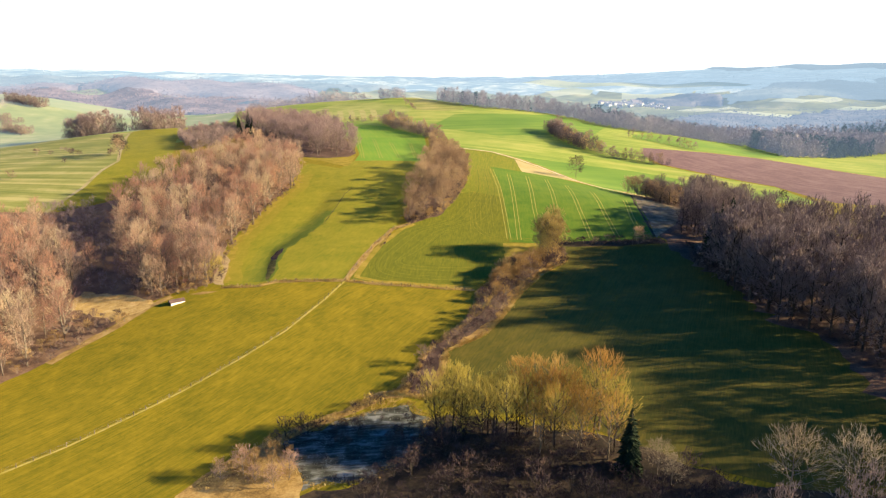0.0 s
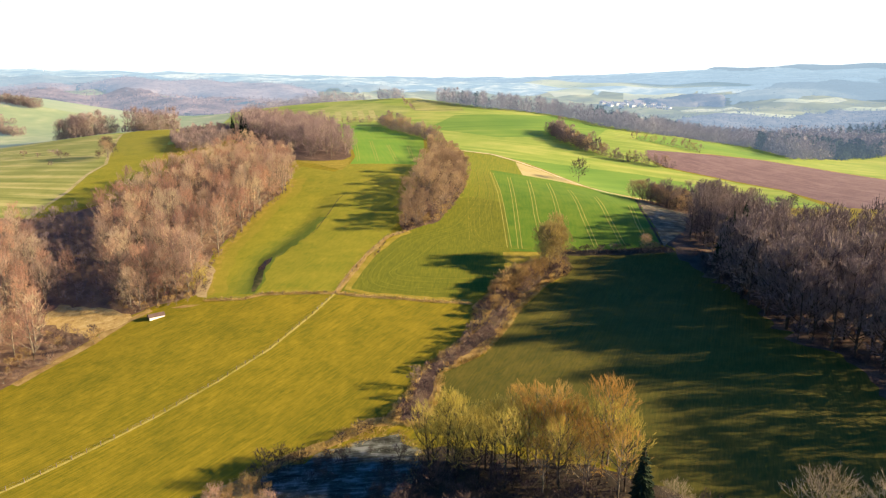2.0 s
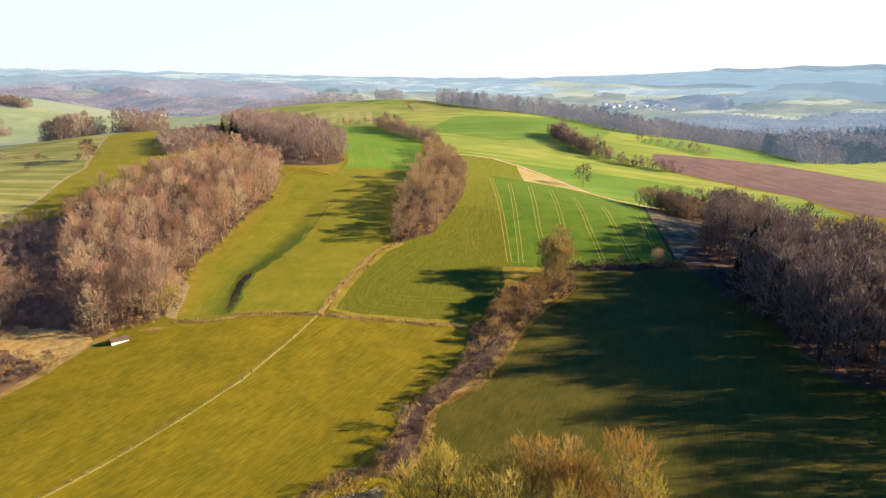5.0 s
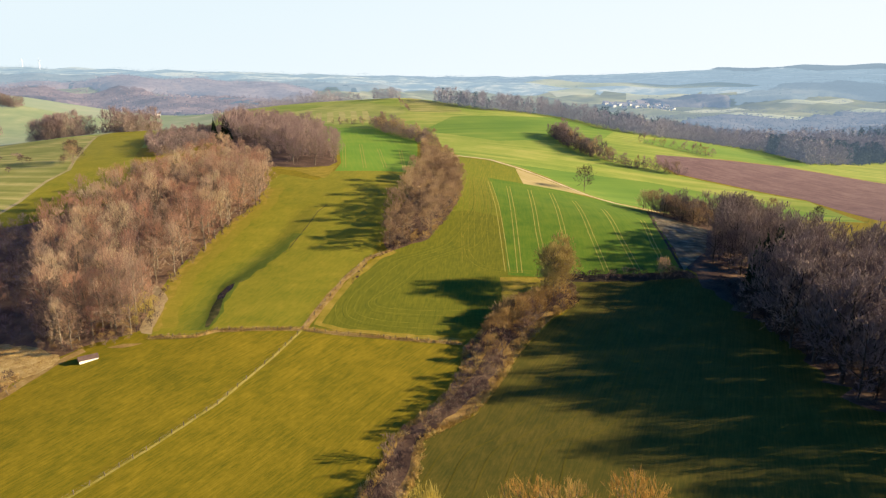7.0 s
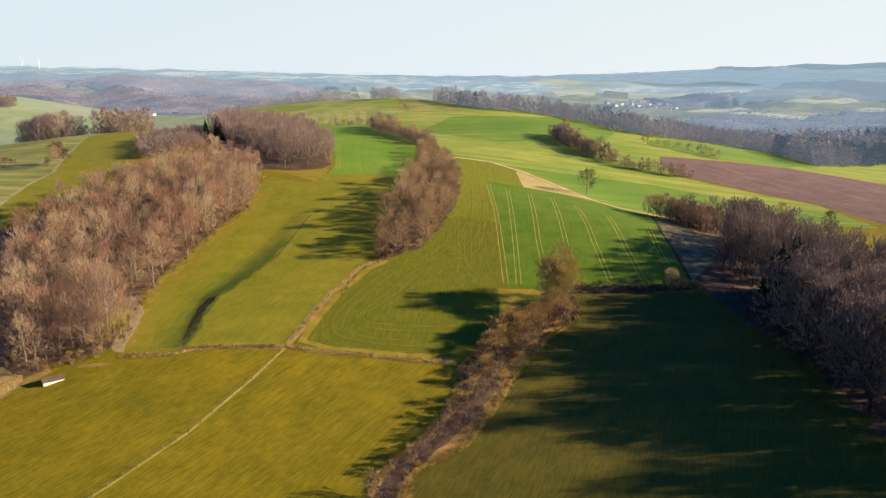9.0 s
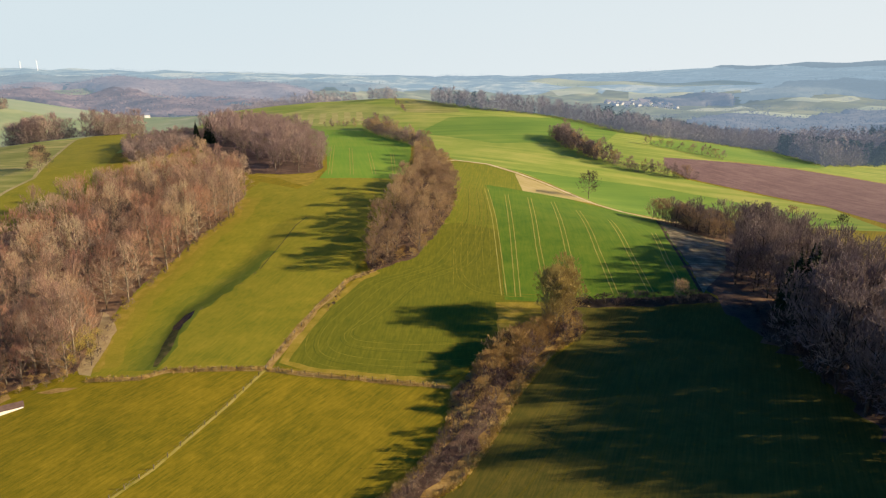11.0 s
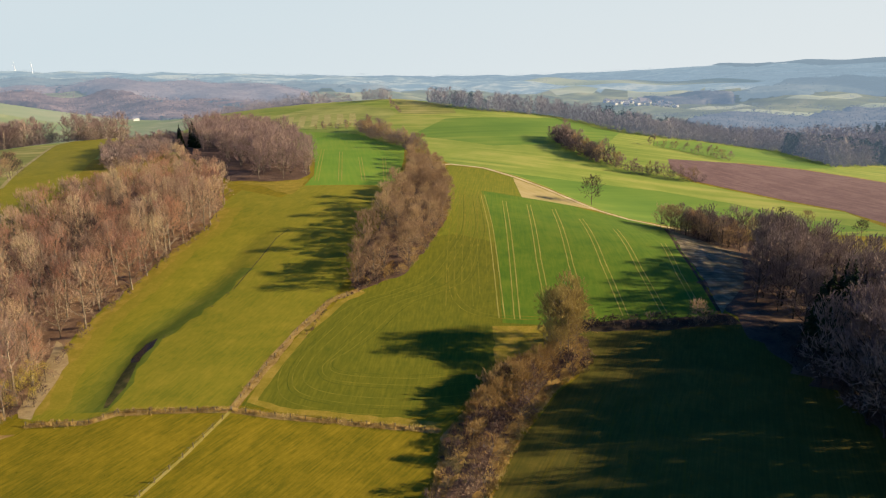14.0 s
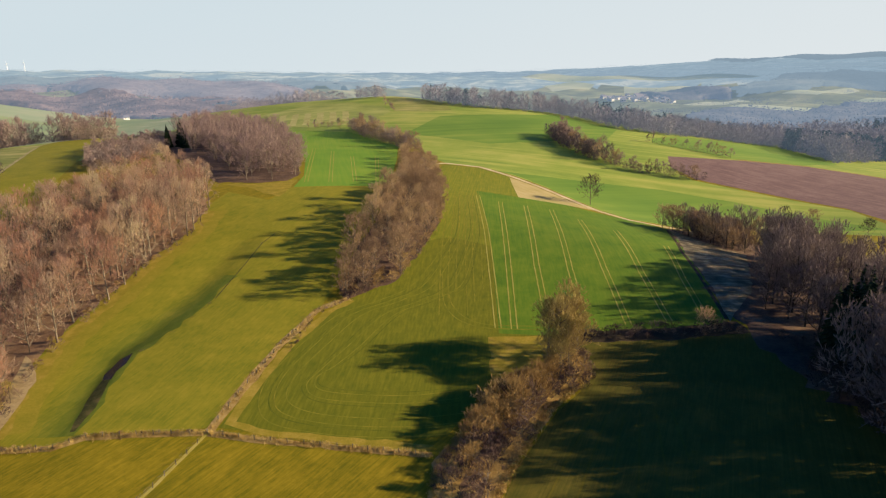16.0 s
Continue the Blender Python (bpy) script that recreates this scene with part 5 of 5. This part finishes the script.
for ring, high in ((ribbon([(117, 706), (121, 652), (136, 606)], 16), 12), (ribbon([(136, 606), (152, 581), (177, 575), (196, 566)], 8), 6), (ribbon([(-8, 615), (-19, 645), (-44, 685), (-63, 743)], 13), 8), (ribbon([(200, 711), (232, 692), (258, 656)], 5), 3.5), ([(-720, 905), (-560, 880), (-560, 894), (-720, 922)], 9), ([(-640, 985), (-585, 978), (-580, 1000), (-640, 1005)], 12), ([(-560, 840), (-520, 825), (-515, 840), (-560, 855)], 10),
                   ([(-410, 712), (-380, 698), (-352, 712), (-354, 742), (-407, 747)], 9), ([(-342, 722), (-306, 714), (-290, 735), (-294, 764), (-338, 758)], 9), ([(-198, 520), (-222, 560), (-248, 620), (-240, 700), (-208, 700), (-188, 600), (-183, 540)], 8)):
    HEDGE_STUFF.append((ring, high))
for k, (ring, high) in enumerate(HEDGE_STUFF):
    woodland("far_hedge", "dense bare undergrowth of a distant hedge", ring, 4.0, high, TWIG_SHADE, 30 + k, fine=150, bulk=1.55)
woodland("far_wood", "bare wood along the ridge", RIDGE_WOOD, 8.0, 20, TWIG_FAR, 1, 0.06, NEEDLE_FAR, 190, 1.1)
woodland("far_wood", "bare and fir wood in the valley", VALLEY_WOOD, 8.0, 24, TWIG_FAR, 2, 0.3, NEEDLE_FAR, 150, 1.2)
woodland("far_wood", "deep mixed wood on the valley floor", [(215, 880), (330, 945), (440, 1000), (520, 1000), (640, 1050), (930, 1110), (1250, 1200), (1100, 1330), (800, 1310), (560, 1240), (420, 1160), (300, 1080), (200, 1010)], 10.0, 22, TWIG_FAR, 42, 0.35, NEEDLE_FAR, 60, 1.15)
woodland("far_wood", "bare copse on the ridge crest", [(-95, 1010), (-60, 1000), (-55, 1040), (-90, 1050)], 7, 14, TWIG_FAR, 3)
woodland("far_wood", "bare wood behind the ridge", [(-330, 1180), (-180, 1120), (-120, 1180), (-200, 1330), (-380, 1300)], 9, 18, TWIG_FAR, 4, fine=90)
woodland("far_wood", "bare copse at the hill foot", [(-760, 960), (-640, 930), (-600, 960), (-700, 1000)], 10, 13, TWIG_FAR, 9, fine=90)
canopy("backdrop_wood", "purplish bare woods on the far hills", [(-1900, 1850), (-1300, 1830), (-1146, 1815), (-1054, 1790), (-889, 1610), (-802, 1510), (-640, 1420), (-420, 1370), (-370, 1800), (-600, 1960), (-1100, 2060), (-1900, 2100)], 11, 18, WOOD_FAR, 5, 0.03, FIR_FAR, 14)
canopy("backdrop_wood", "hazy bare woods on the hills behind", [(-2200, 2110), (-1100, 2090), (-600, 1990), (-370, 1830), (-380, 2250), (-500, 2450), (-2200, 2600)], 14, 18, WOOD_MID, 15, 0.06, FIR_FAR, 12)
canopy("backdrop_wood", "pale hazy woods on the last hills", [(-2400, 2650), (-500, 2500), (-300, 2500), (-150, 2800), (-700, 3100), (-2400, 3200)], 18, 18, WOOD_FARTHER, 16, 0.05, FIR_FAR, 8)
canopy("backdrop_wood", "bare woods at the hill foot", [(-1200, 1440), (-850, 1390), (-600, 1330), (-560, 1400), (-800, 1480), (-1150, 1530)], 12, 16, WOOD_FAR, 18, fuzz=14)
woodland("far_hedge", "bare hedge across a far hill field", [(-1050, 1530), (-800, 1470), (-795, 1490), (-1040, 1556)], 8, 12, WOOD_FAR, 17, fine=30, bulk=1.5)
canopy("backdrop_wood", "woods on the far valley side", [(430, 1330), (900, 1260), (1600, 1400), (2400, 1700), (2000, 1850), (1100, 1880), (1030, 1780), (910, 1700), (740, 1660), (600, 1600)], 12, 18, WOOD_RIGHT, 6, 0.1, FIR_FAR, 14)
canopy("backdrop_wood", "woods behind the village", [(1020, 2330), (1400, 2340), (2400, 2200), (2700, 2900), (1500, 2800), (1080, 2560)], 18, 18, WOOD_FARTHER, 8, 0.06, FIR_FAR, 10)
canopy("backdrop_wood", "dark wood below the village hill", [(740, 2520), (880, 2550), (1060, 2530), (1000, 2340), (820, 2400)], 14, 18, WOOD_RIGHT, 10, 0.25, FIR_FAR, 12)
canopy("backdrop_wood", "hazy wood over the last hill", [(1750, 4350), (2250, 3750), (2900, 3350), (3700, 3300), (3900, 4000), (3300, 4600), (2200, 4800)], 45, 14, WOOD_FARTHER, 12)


def hazy_copse(x, y, w, e, mat, seed):
    woodland("backdrop_wood", "hazy wood strip below the horizon", [(x - w, y - e), (x + w * 0.4, y - e * 0.7), (x + w, y + e * 0.2), (x + w * 0.3, y + e), (x - w * 0.8, y + e * 0.6)], 26, 13, mat, seed, fine=10, bulk=1.3)


for i in range(64):
    a = radians(48 + 84 * (i + 0.3 * math.sin(i * 5.1)) / 64)
    d = 2950 + 1700 * ((i * 0.618) % 1)
    hazy_copse(d * math.cos(a), 60 + d * math.sin(a), 190 + 200 * ((i * 0.37) % 1), 60 + 50 * ((i * 0.71) % 1), WOOD_FARTHER, 120 + i)
# hedges and small woods between the valley fields
for i in range(64):
    a = radians(48 + 40 * ((i * 0.618) % 1))
    d = 1500 + 1400 * ((i * 0.377 + 0.1) % 1)
    hazy_copse(d * math.cos(a), 60 + d * math.sin(a), 70 + 130 * ((i * 0.37) % 1), 16 + 20 * ((i * 0.71) % 1), WOOD_RIGHT if d < 2300 else WOOD_FARTHER, 170 + i)


# ---- glowing shell that paints bright haze low over the horizon, all round ----
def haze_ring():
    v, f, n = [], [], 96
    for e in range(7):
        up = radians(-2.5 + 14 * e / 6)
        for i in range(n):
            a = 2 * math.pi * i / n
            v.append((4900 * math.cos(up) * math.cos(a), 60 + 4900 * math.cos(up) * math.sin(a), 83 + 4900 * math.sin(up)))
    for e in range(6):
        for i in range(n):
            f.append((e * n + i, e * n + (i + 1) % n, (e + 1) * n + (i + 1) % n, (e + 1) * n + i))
    tagged(mesh_object("backdrop_sky", v, f, SKY_HAZE), "glowing backdrop of pale sky over the horizon", "sky", kind="structure")


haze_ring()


# ---- buildings ----
def box(bm, x0, x1, y0, y1, z0, z1):
    v = [bm.verts.new(p) for p in ((x0, y0, z0), (x1, y0, z0), (x1, y1, z0), (x0, y1, z0), (x0, y0, z1), (x1, y0, z1), (x1, y1, z1), (x0, y1, z1))]
    for q in ((0, 3, 2, 1), (4, 5, 6, 7), (0, 1, 5, 4), (1, 2, 6, 5), (2, 3, 7, 6), (3, 0, 4, 7)):
        bm.faces.new([v[i] for i in q])


def prism(bm, x0, x1, y0, y1, z0, z1):
    """A gable block with its ridge along x."""
    ym = (y0 + y1) / 2
    v = [bm.verts.new(p) for p in ((x0, y0, z0), (x1, y0, z0), (x1, y1, z0), (x0, y1, z0), (x0, ym, z1), (x1, ym, z1))]
    for q in ((0, 3, 2, 1), (0, 1, 5, 4), (2, 3, 4, 5), (1, 2, 5), (3, 0, 4)):
        bm.faces.new([v[i] for i in q])


def part(name, bm, mat, parent, label=""):
    me = bpy.data.meshes.new(name)
    bmesh.ops.recalc_face_normals(bm, faces=bm.faces)
    bm.to_mesh(me)
    bm.free()
    me.materials.append(mat)
    ob = new(name, me)
    ob.parent = parent
    if label:
        tagged(ob, label)
    return ob


def shed():
    root = tagged(new("field_shed"), "small white-fronted field shed with red-brown roof", "shed")
    bm = bmesh.new()
    box(bm, -3.4, 3.4, -2.0, 2.0, -0.6, 1.6)
    part("wall", bm, WHITE_BOARD, root)
    bm = bmesh.new()
    prism(bm, -3.7, 3.7, -2.4, 2.4, 1.5, 2.75)
    part("roof", bm, SHED_ROOF, root)
    # Dark panel on the left gable paints the shade of the open end.
    bm = bmesh.new()
    box(bm, -3.46, -3.4, -1.95, 1.95, 0.0, 1.58)
    part("gable_boarding", bm, DARK_PANEL, root, "dark panel for the shaded open end")
    return root


hut = shed()
hut.matrix_basis = pose(-111.4, 247.8, ground_z(-111.4, 247.8) - 0.5, 0, 0, 36)
hut.scale = (0.8, 0.8, 0.8)


def house(wide, deep, wall_high, roof_high):
    root = tagged(new("village_house"), "village house with pale walls and a tiled roof", "house", "houses of the village")
    bm = bmesh.new()
    box(bm, -wide / 2, wide / 2, -deep / 2, deep / 2, -1, wall_high)
    part("wall", bm, HOUSE_WALL, root)
    bm = bmesh.new()
    prism(bm, -wide / 2 - 0.4, wide / 2 + 0.4, -deep / 2 - 0.5, deep / 2 + 0.5, wall_high - 0.1, wall_high + roof_high)
    part("roof", bm, HOUSE_ROOF, root)
    for i in (-1, 1):
        bm = bmesh.new()
        box(bm, i * wide / 4 - 0.7, i * wide / 4 + 0.7, -deep / 2 - 0.05, -deep / 2, wall_high - 2.6, wall_high - 1.0)
        part("window", bm, DARK_PANEL, root)
    return root


first_house = None
for x, y in scatter([(545, 2300), (600, 2420), (700, 2500), (760, 2440), (800, 2270), (733, 2230), (640, 2160), (570, 2220)], 24, rng)[:70]:
    m = pose(x, y, ground_z(x, y), 0, 0, float(rng.choice([0, 20, 75, 90, 110])))
    if first_house is None:
        first_house = house(13, 10, 6.0, 4.5)
        first_house.matrix_basis = m
    else:
        copy_thing(first_house, m).scale = (float(rng.uniform(0.75, 1.3)),) * 3
hall = copy_thing(first_house, pose(690, 2330, ground_z(690, 2330), 0, 0, 20))
hall.scale = (2.0, 1.6, 2.2)


farm = copy_thing(first_house, pose(-434, 1089, ground_z(-434, 1089), 0, 0, 30))
farm.scale = (0.6, 0.6, 0.6)
tagged(farm, "lone white farmhouse beside the far track")


def turbine():
    root = tagged(new("wind_turbine"), "white three-bladed wind turbine on the horizon", "wind turbine", "wind turbines")
    part_tower = mesh_object("tower", *tube([(0, 0, -5), (0, 0, 45), (0, 0, 95)], [3.4, 2.6, 1.8], 10), TURBINE, True, root)
    bm = bmesh.new()
    box(bm, -2, 2, -5, 6, 93.5, 97.5)
    part("nacelle", bm, TURBINE, root)
    for k in range(3):
        a = radians(90 + 120 * k + 8)
        d = Vector((math.cos(a), 0, math.sin(a)))
        c = Vector((0, -5.5, 95.5))
        mesh_object("blade", *tube([c, c + d * 9, c + d * 30], [0.8, 1.2, 0.3], 5), TURBINE, True, root)
    return root


mill = turbine()
mill_size = (0.5, 0.5, 0.5)
mill.matrix_basis = pose(-2343, 4060, 131)
mill.scale = mill_size
copy_thing(mill, pose(-2442, 4060, 132, 0, 0, 15)).scale = mill_size


# ---- fences ----
def fence(label, line, gap):
    root = tagged(new("pasture_fence"), label, "fence", "pasture fences")
    posts = []
    bm = bmesh.new()
    box(bm, -0.09, 0.09, -0.09, 0.09, -0.3, 1.3)
    bmesh.ops.bevel(bm, geom=bm.edges[:], offset=0.02, segments=1, affect="EDGES")
    me = bpy.data.meshes.new("post")
    bm.to_mesh(me)
    bm.free()
    me.materials.append(POST)
    for (ax, ay), (bx, by) in zip(line, line[1:]):
        k = max(1, round(math.hypot(bx - ax, by - ay) / gap))
        for i in range(k):
            x, y = ax + (bx - ax) * i / k, ay + (by - ay) * i / k
            posts.append((x, y, ground_z(x, y)))
    for i, p in enumerate(posts):
        ob = new("post", me)
        ob.parent = root
        ob.matrix_basis = pose(*p, rng.uniform(-4, 4), rng.uniform(-4, 4), rng.uniform(0, 90))
    for z in (0.55, 1.1):
        mesh_object("wire", *tube([(x, y, h + z) for x, y, h in posts], [0.012] * len(posts), 3), WIRE, True, root)


fence("old wooden post and wire fence across the pasture", FENCE_LINE, 4.0)
fence("old wooden post and wire fence along the bank", CROSS_FENCE, 4.0)
fence("old wooden post and wire fence beside the crop", UPPER_FENCE, 5.0)


# ---- wheel ruts in the crops ----
def ruts(label, line, parent_name="tramline"):
    for side in (-0.95, 0.95):
        v, f = [], []
        n = 40
        pts = []
        for (ax, ay), (bx, by) in zip(line, line[1:]):
            pts += [(ax + (bx - ax) * i / n, ay + (by - ay) * i / n) for i in range(n)]
        for i, (x, y) in enumerate(pts):
            wob = 0.03 * math.sin(i * 0.9)
            for o in (-0.21, 0.21):
                px = x + side + o + wob
                v.append((px, y, ground_z(px, y) + 0.1))
            if i:
                k = 2 * i
                f.append((k - 2, k - 1, k + 1, k))
        tagged(mesh_object(parent_name, v, f, RUT), label, "wheel rut", kind="structure")


for a in ([(33, 470), (32, 400), (29, 312)], [(44, 459), (38, 370), (34, 312)], [(57, 457), (48, 360), (45, 312)], [(70, 454), (60, 356), (57, 313)],
          [(80, 432), (73, 357), (70.5, 314)], [(92, 412), (86, 353), (84, 316)], [(107, 388), (100, 349), (97, 322)]):
    ruts("pale tractor tramline through the wheat", a)
for a in ([(-80, 616), (-60, 474)], [(-64, 600), (-47, 476)], [(-47, 575), (-34, 480)], [(-30, 575), (-22, 485)]):
    ruts("pale tractor tramline through the back wheat", a)


# ---- dry grass and weeds along banks, hedge feet and wood edges ----
def tufts(name, label, places, tall, blades, mat, seed):
    r = np.random.default_rng(seed)
    p = np.repeat(np.array(places), blades, 0)
    n = len(p)
    p = p + r.normal(size=(n, 2)) * 0.35
    z = np.array([ground_z(x, y) for x, y in places]).repeat(blades)
    base = np.c_[p, z]
    way = np.c_[r.normal(size=(n, 2)) * 0.45, np.ones(n)]
    way /= np.linalg.norm(way, axis=1)[:, None]
    v, f = twig_mesh(base, way, tall * r.uniform(0.5, 1.2, n), 0.14 * r.uniform(0.6, 1.4, n), r)
    tagged(mesh_object(name, v, f, mat, False), label, "dry grass", kind="stuff")


gr = np.random.default_rng(77)
tufts("dry_grass_tufts", "tawny dead grass round the hedgerow shrubs", along(THICKET + THICKET[:1], 0.9, 0.16, gr) + scatter([(9, 236), (17, 235), (18, 243), (10, 244)], 0.7, gr, 3) + [p for p in scatter(THICKET, 0.75, gr, 3) if line_distance(np.array(p[0]), np.array(p[1]), THICKET + THICKET[:1]) < 1.5], 0.8, 8, TUFT, 1)
tufts("dry_grass_tufts", "straw-coloured grass on the fence bank", along(CROSS_FENCE, 1.1, 0.2, gr), 0.85, 7, TUFT, 2)
tufts("dry_grass_tufts", "straw-coloured grass beside the crop", along(UPPER_FENCE, 1.2, 0.35, gr), 0.7, 7, TUFT, 3)
tufts("weeds", "dark weeds along the ditch", along(DITCH, 0.5, 1.6, gr), 0.35, 5, TWIG_SHRUB, 5)
tufts("dry_grass_tufts", "yellow dry grass on the bank by the clearing", along([(-66, 140), (-58, 152), (-46, 163), (-34, 171), (-24, 179), (-18, 180)], 1.8, 0.16, gr), 0.7, 8, TUFT, 9)
tufts("dry_grass_tufts", "bleached grass tufts in the clearing", scatter(STRAW_CLEARING, 1.1, gr, 3), 0.5, 6, TUFT, 14)
tufts("dry_grass_tufts", "tall yellow dead grass beside the clearing", scatter([(-60, 140), (-60, 153), (-52, 157), (-45, 151), (-42, 140)], 1.5, gr, 3) + scatter([(-33, 176), (-26, 180), (-16, 184), (-16, 177), (-24, 172), (-32, 172)], 0.7, gr, 3), 1.0, 7, TUFT, 10)
tufts("frosted_tufts", "pale frosted grass tufts in the wet clearing", scatter(SWAMP_RING, 0.8, gr, 3), 0.35, 5, FROST, 12)
tufts("dry_grass_tufts", "dry grass round the frosted clearing", along(SWAMP_RING + SWAMP_RING[:1], 1.2, 0.35, gr), 0.6, 7, TUFT, 7)


# ---- turning lines on the crop's headland ----
def curve_line(points, wide, mat=PALE_LINE, label="faint pale turning line in the crop"):
    pts = []
    p = [points[0]] + list(points) + [points[-1]]
    for i in range(1, len(p) - 2):
        for k in range(12):
            t = k / 12
            pts.append(tuple(0.5 * (2 * p[i][c] + (p[i + 1][c] - p[i - 1][c]) * t + (2 * p[i - 1][c] - 5 * p[i][c] + 4 * p[i + 1][c] - p[i + 2][c]) * t * t + (3 * p[i][c] - p[i - 1][c] - 3 * p[i + 1][c] + p[i + 2][c]) * t ** 3) for c in (0, 1)))
    ring = ribbon(pts, wide)
    n = len(pts)
    v = [(x, y, ground_z(x, y) + 0.09) for x, y in ring]
    f = [(i, i + 1, 2 * n - 2 - i, 2 * n - 1 - i) for i in range(n - 1)]
    tagged(mesh_object("headland_line", v, f, mat), label, "wheel rut", kind="structure")


for k, o in enumerate((1.8, 4.4, 5.8, 9.2, 14.0, 15.6, 19.0, 20.6)):
    curve_line([(20 - o * 0.3, 262 + o), (0, 260 + o), (-20, 262 + o), (-35 + o * 0.6, 268 + o), (-39 + o * 1.05, 284 + o * 0.5), (-33 + o * 1.05, 304), (-24 + o * 1.05, 322), (-11 + o, 332), (0 + o, 344), (12 + o * 0.7, 378), (17 + o * 0.6, 405), (20 + o * 0.5, 470)],
               0.32, DARK_LINE if k % 3 == 1 else PALE_LINE, "lush dark turning line in the crop" if k % 3 == 1 else "faint pale turning line in the crop")

for i in range(6):
    x = 11 + i * 3.1 + 1.1 * math.sin(i * 3.1)
    curve_line([(x - 0.5, 322 + 9 * (i % 3)), (x + 1, 370), (x + 4, 420), (x + 6 + 0.3 * i, 470 + 8 * (i % 3))], 0.3 if i % 2 else 0.42)
curve_line([(12, 352), (12.2, 332), (15, 322), (20, 316.5), (27, 314), (44, 313)], 0.4)
curve_line([(14, 352), (14.2, 334), (16.8, 324.4), (21, 318.8), (27.5, 316), (44, 315)], 0.4)
for k in range(6):
    o = 5 + k * 6.5
    curve_line([(-12 + o, 176), (-5 + o, 196), (3 + o * 1.05, 203), (14 + o, 213), (27 + o * 0.95, 238), (36 + o * 0.8, 254), (46 + o * 0.6, 270)], 0.5, RIGHT_LINE, "faint mown line in the shaded meadow")
tufts("meadow_tufts", "pale grass tufts scattered over the pasture", scatter([(-150, 140), (-118, 240), (-95, 256), (-48, 262), (-12, 256), (4, 250), (-8, 205), (-28, 180), (-60, 160), (-80, 130)], 2.6, gr, 3), 0.3, 3, PALE_LINE, 8)
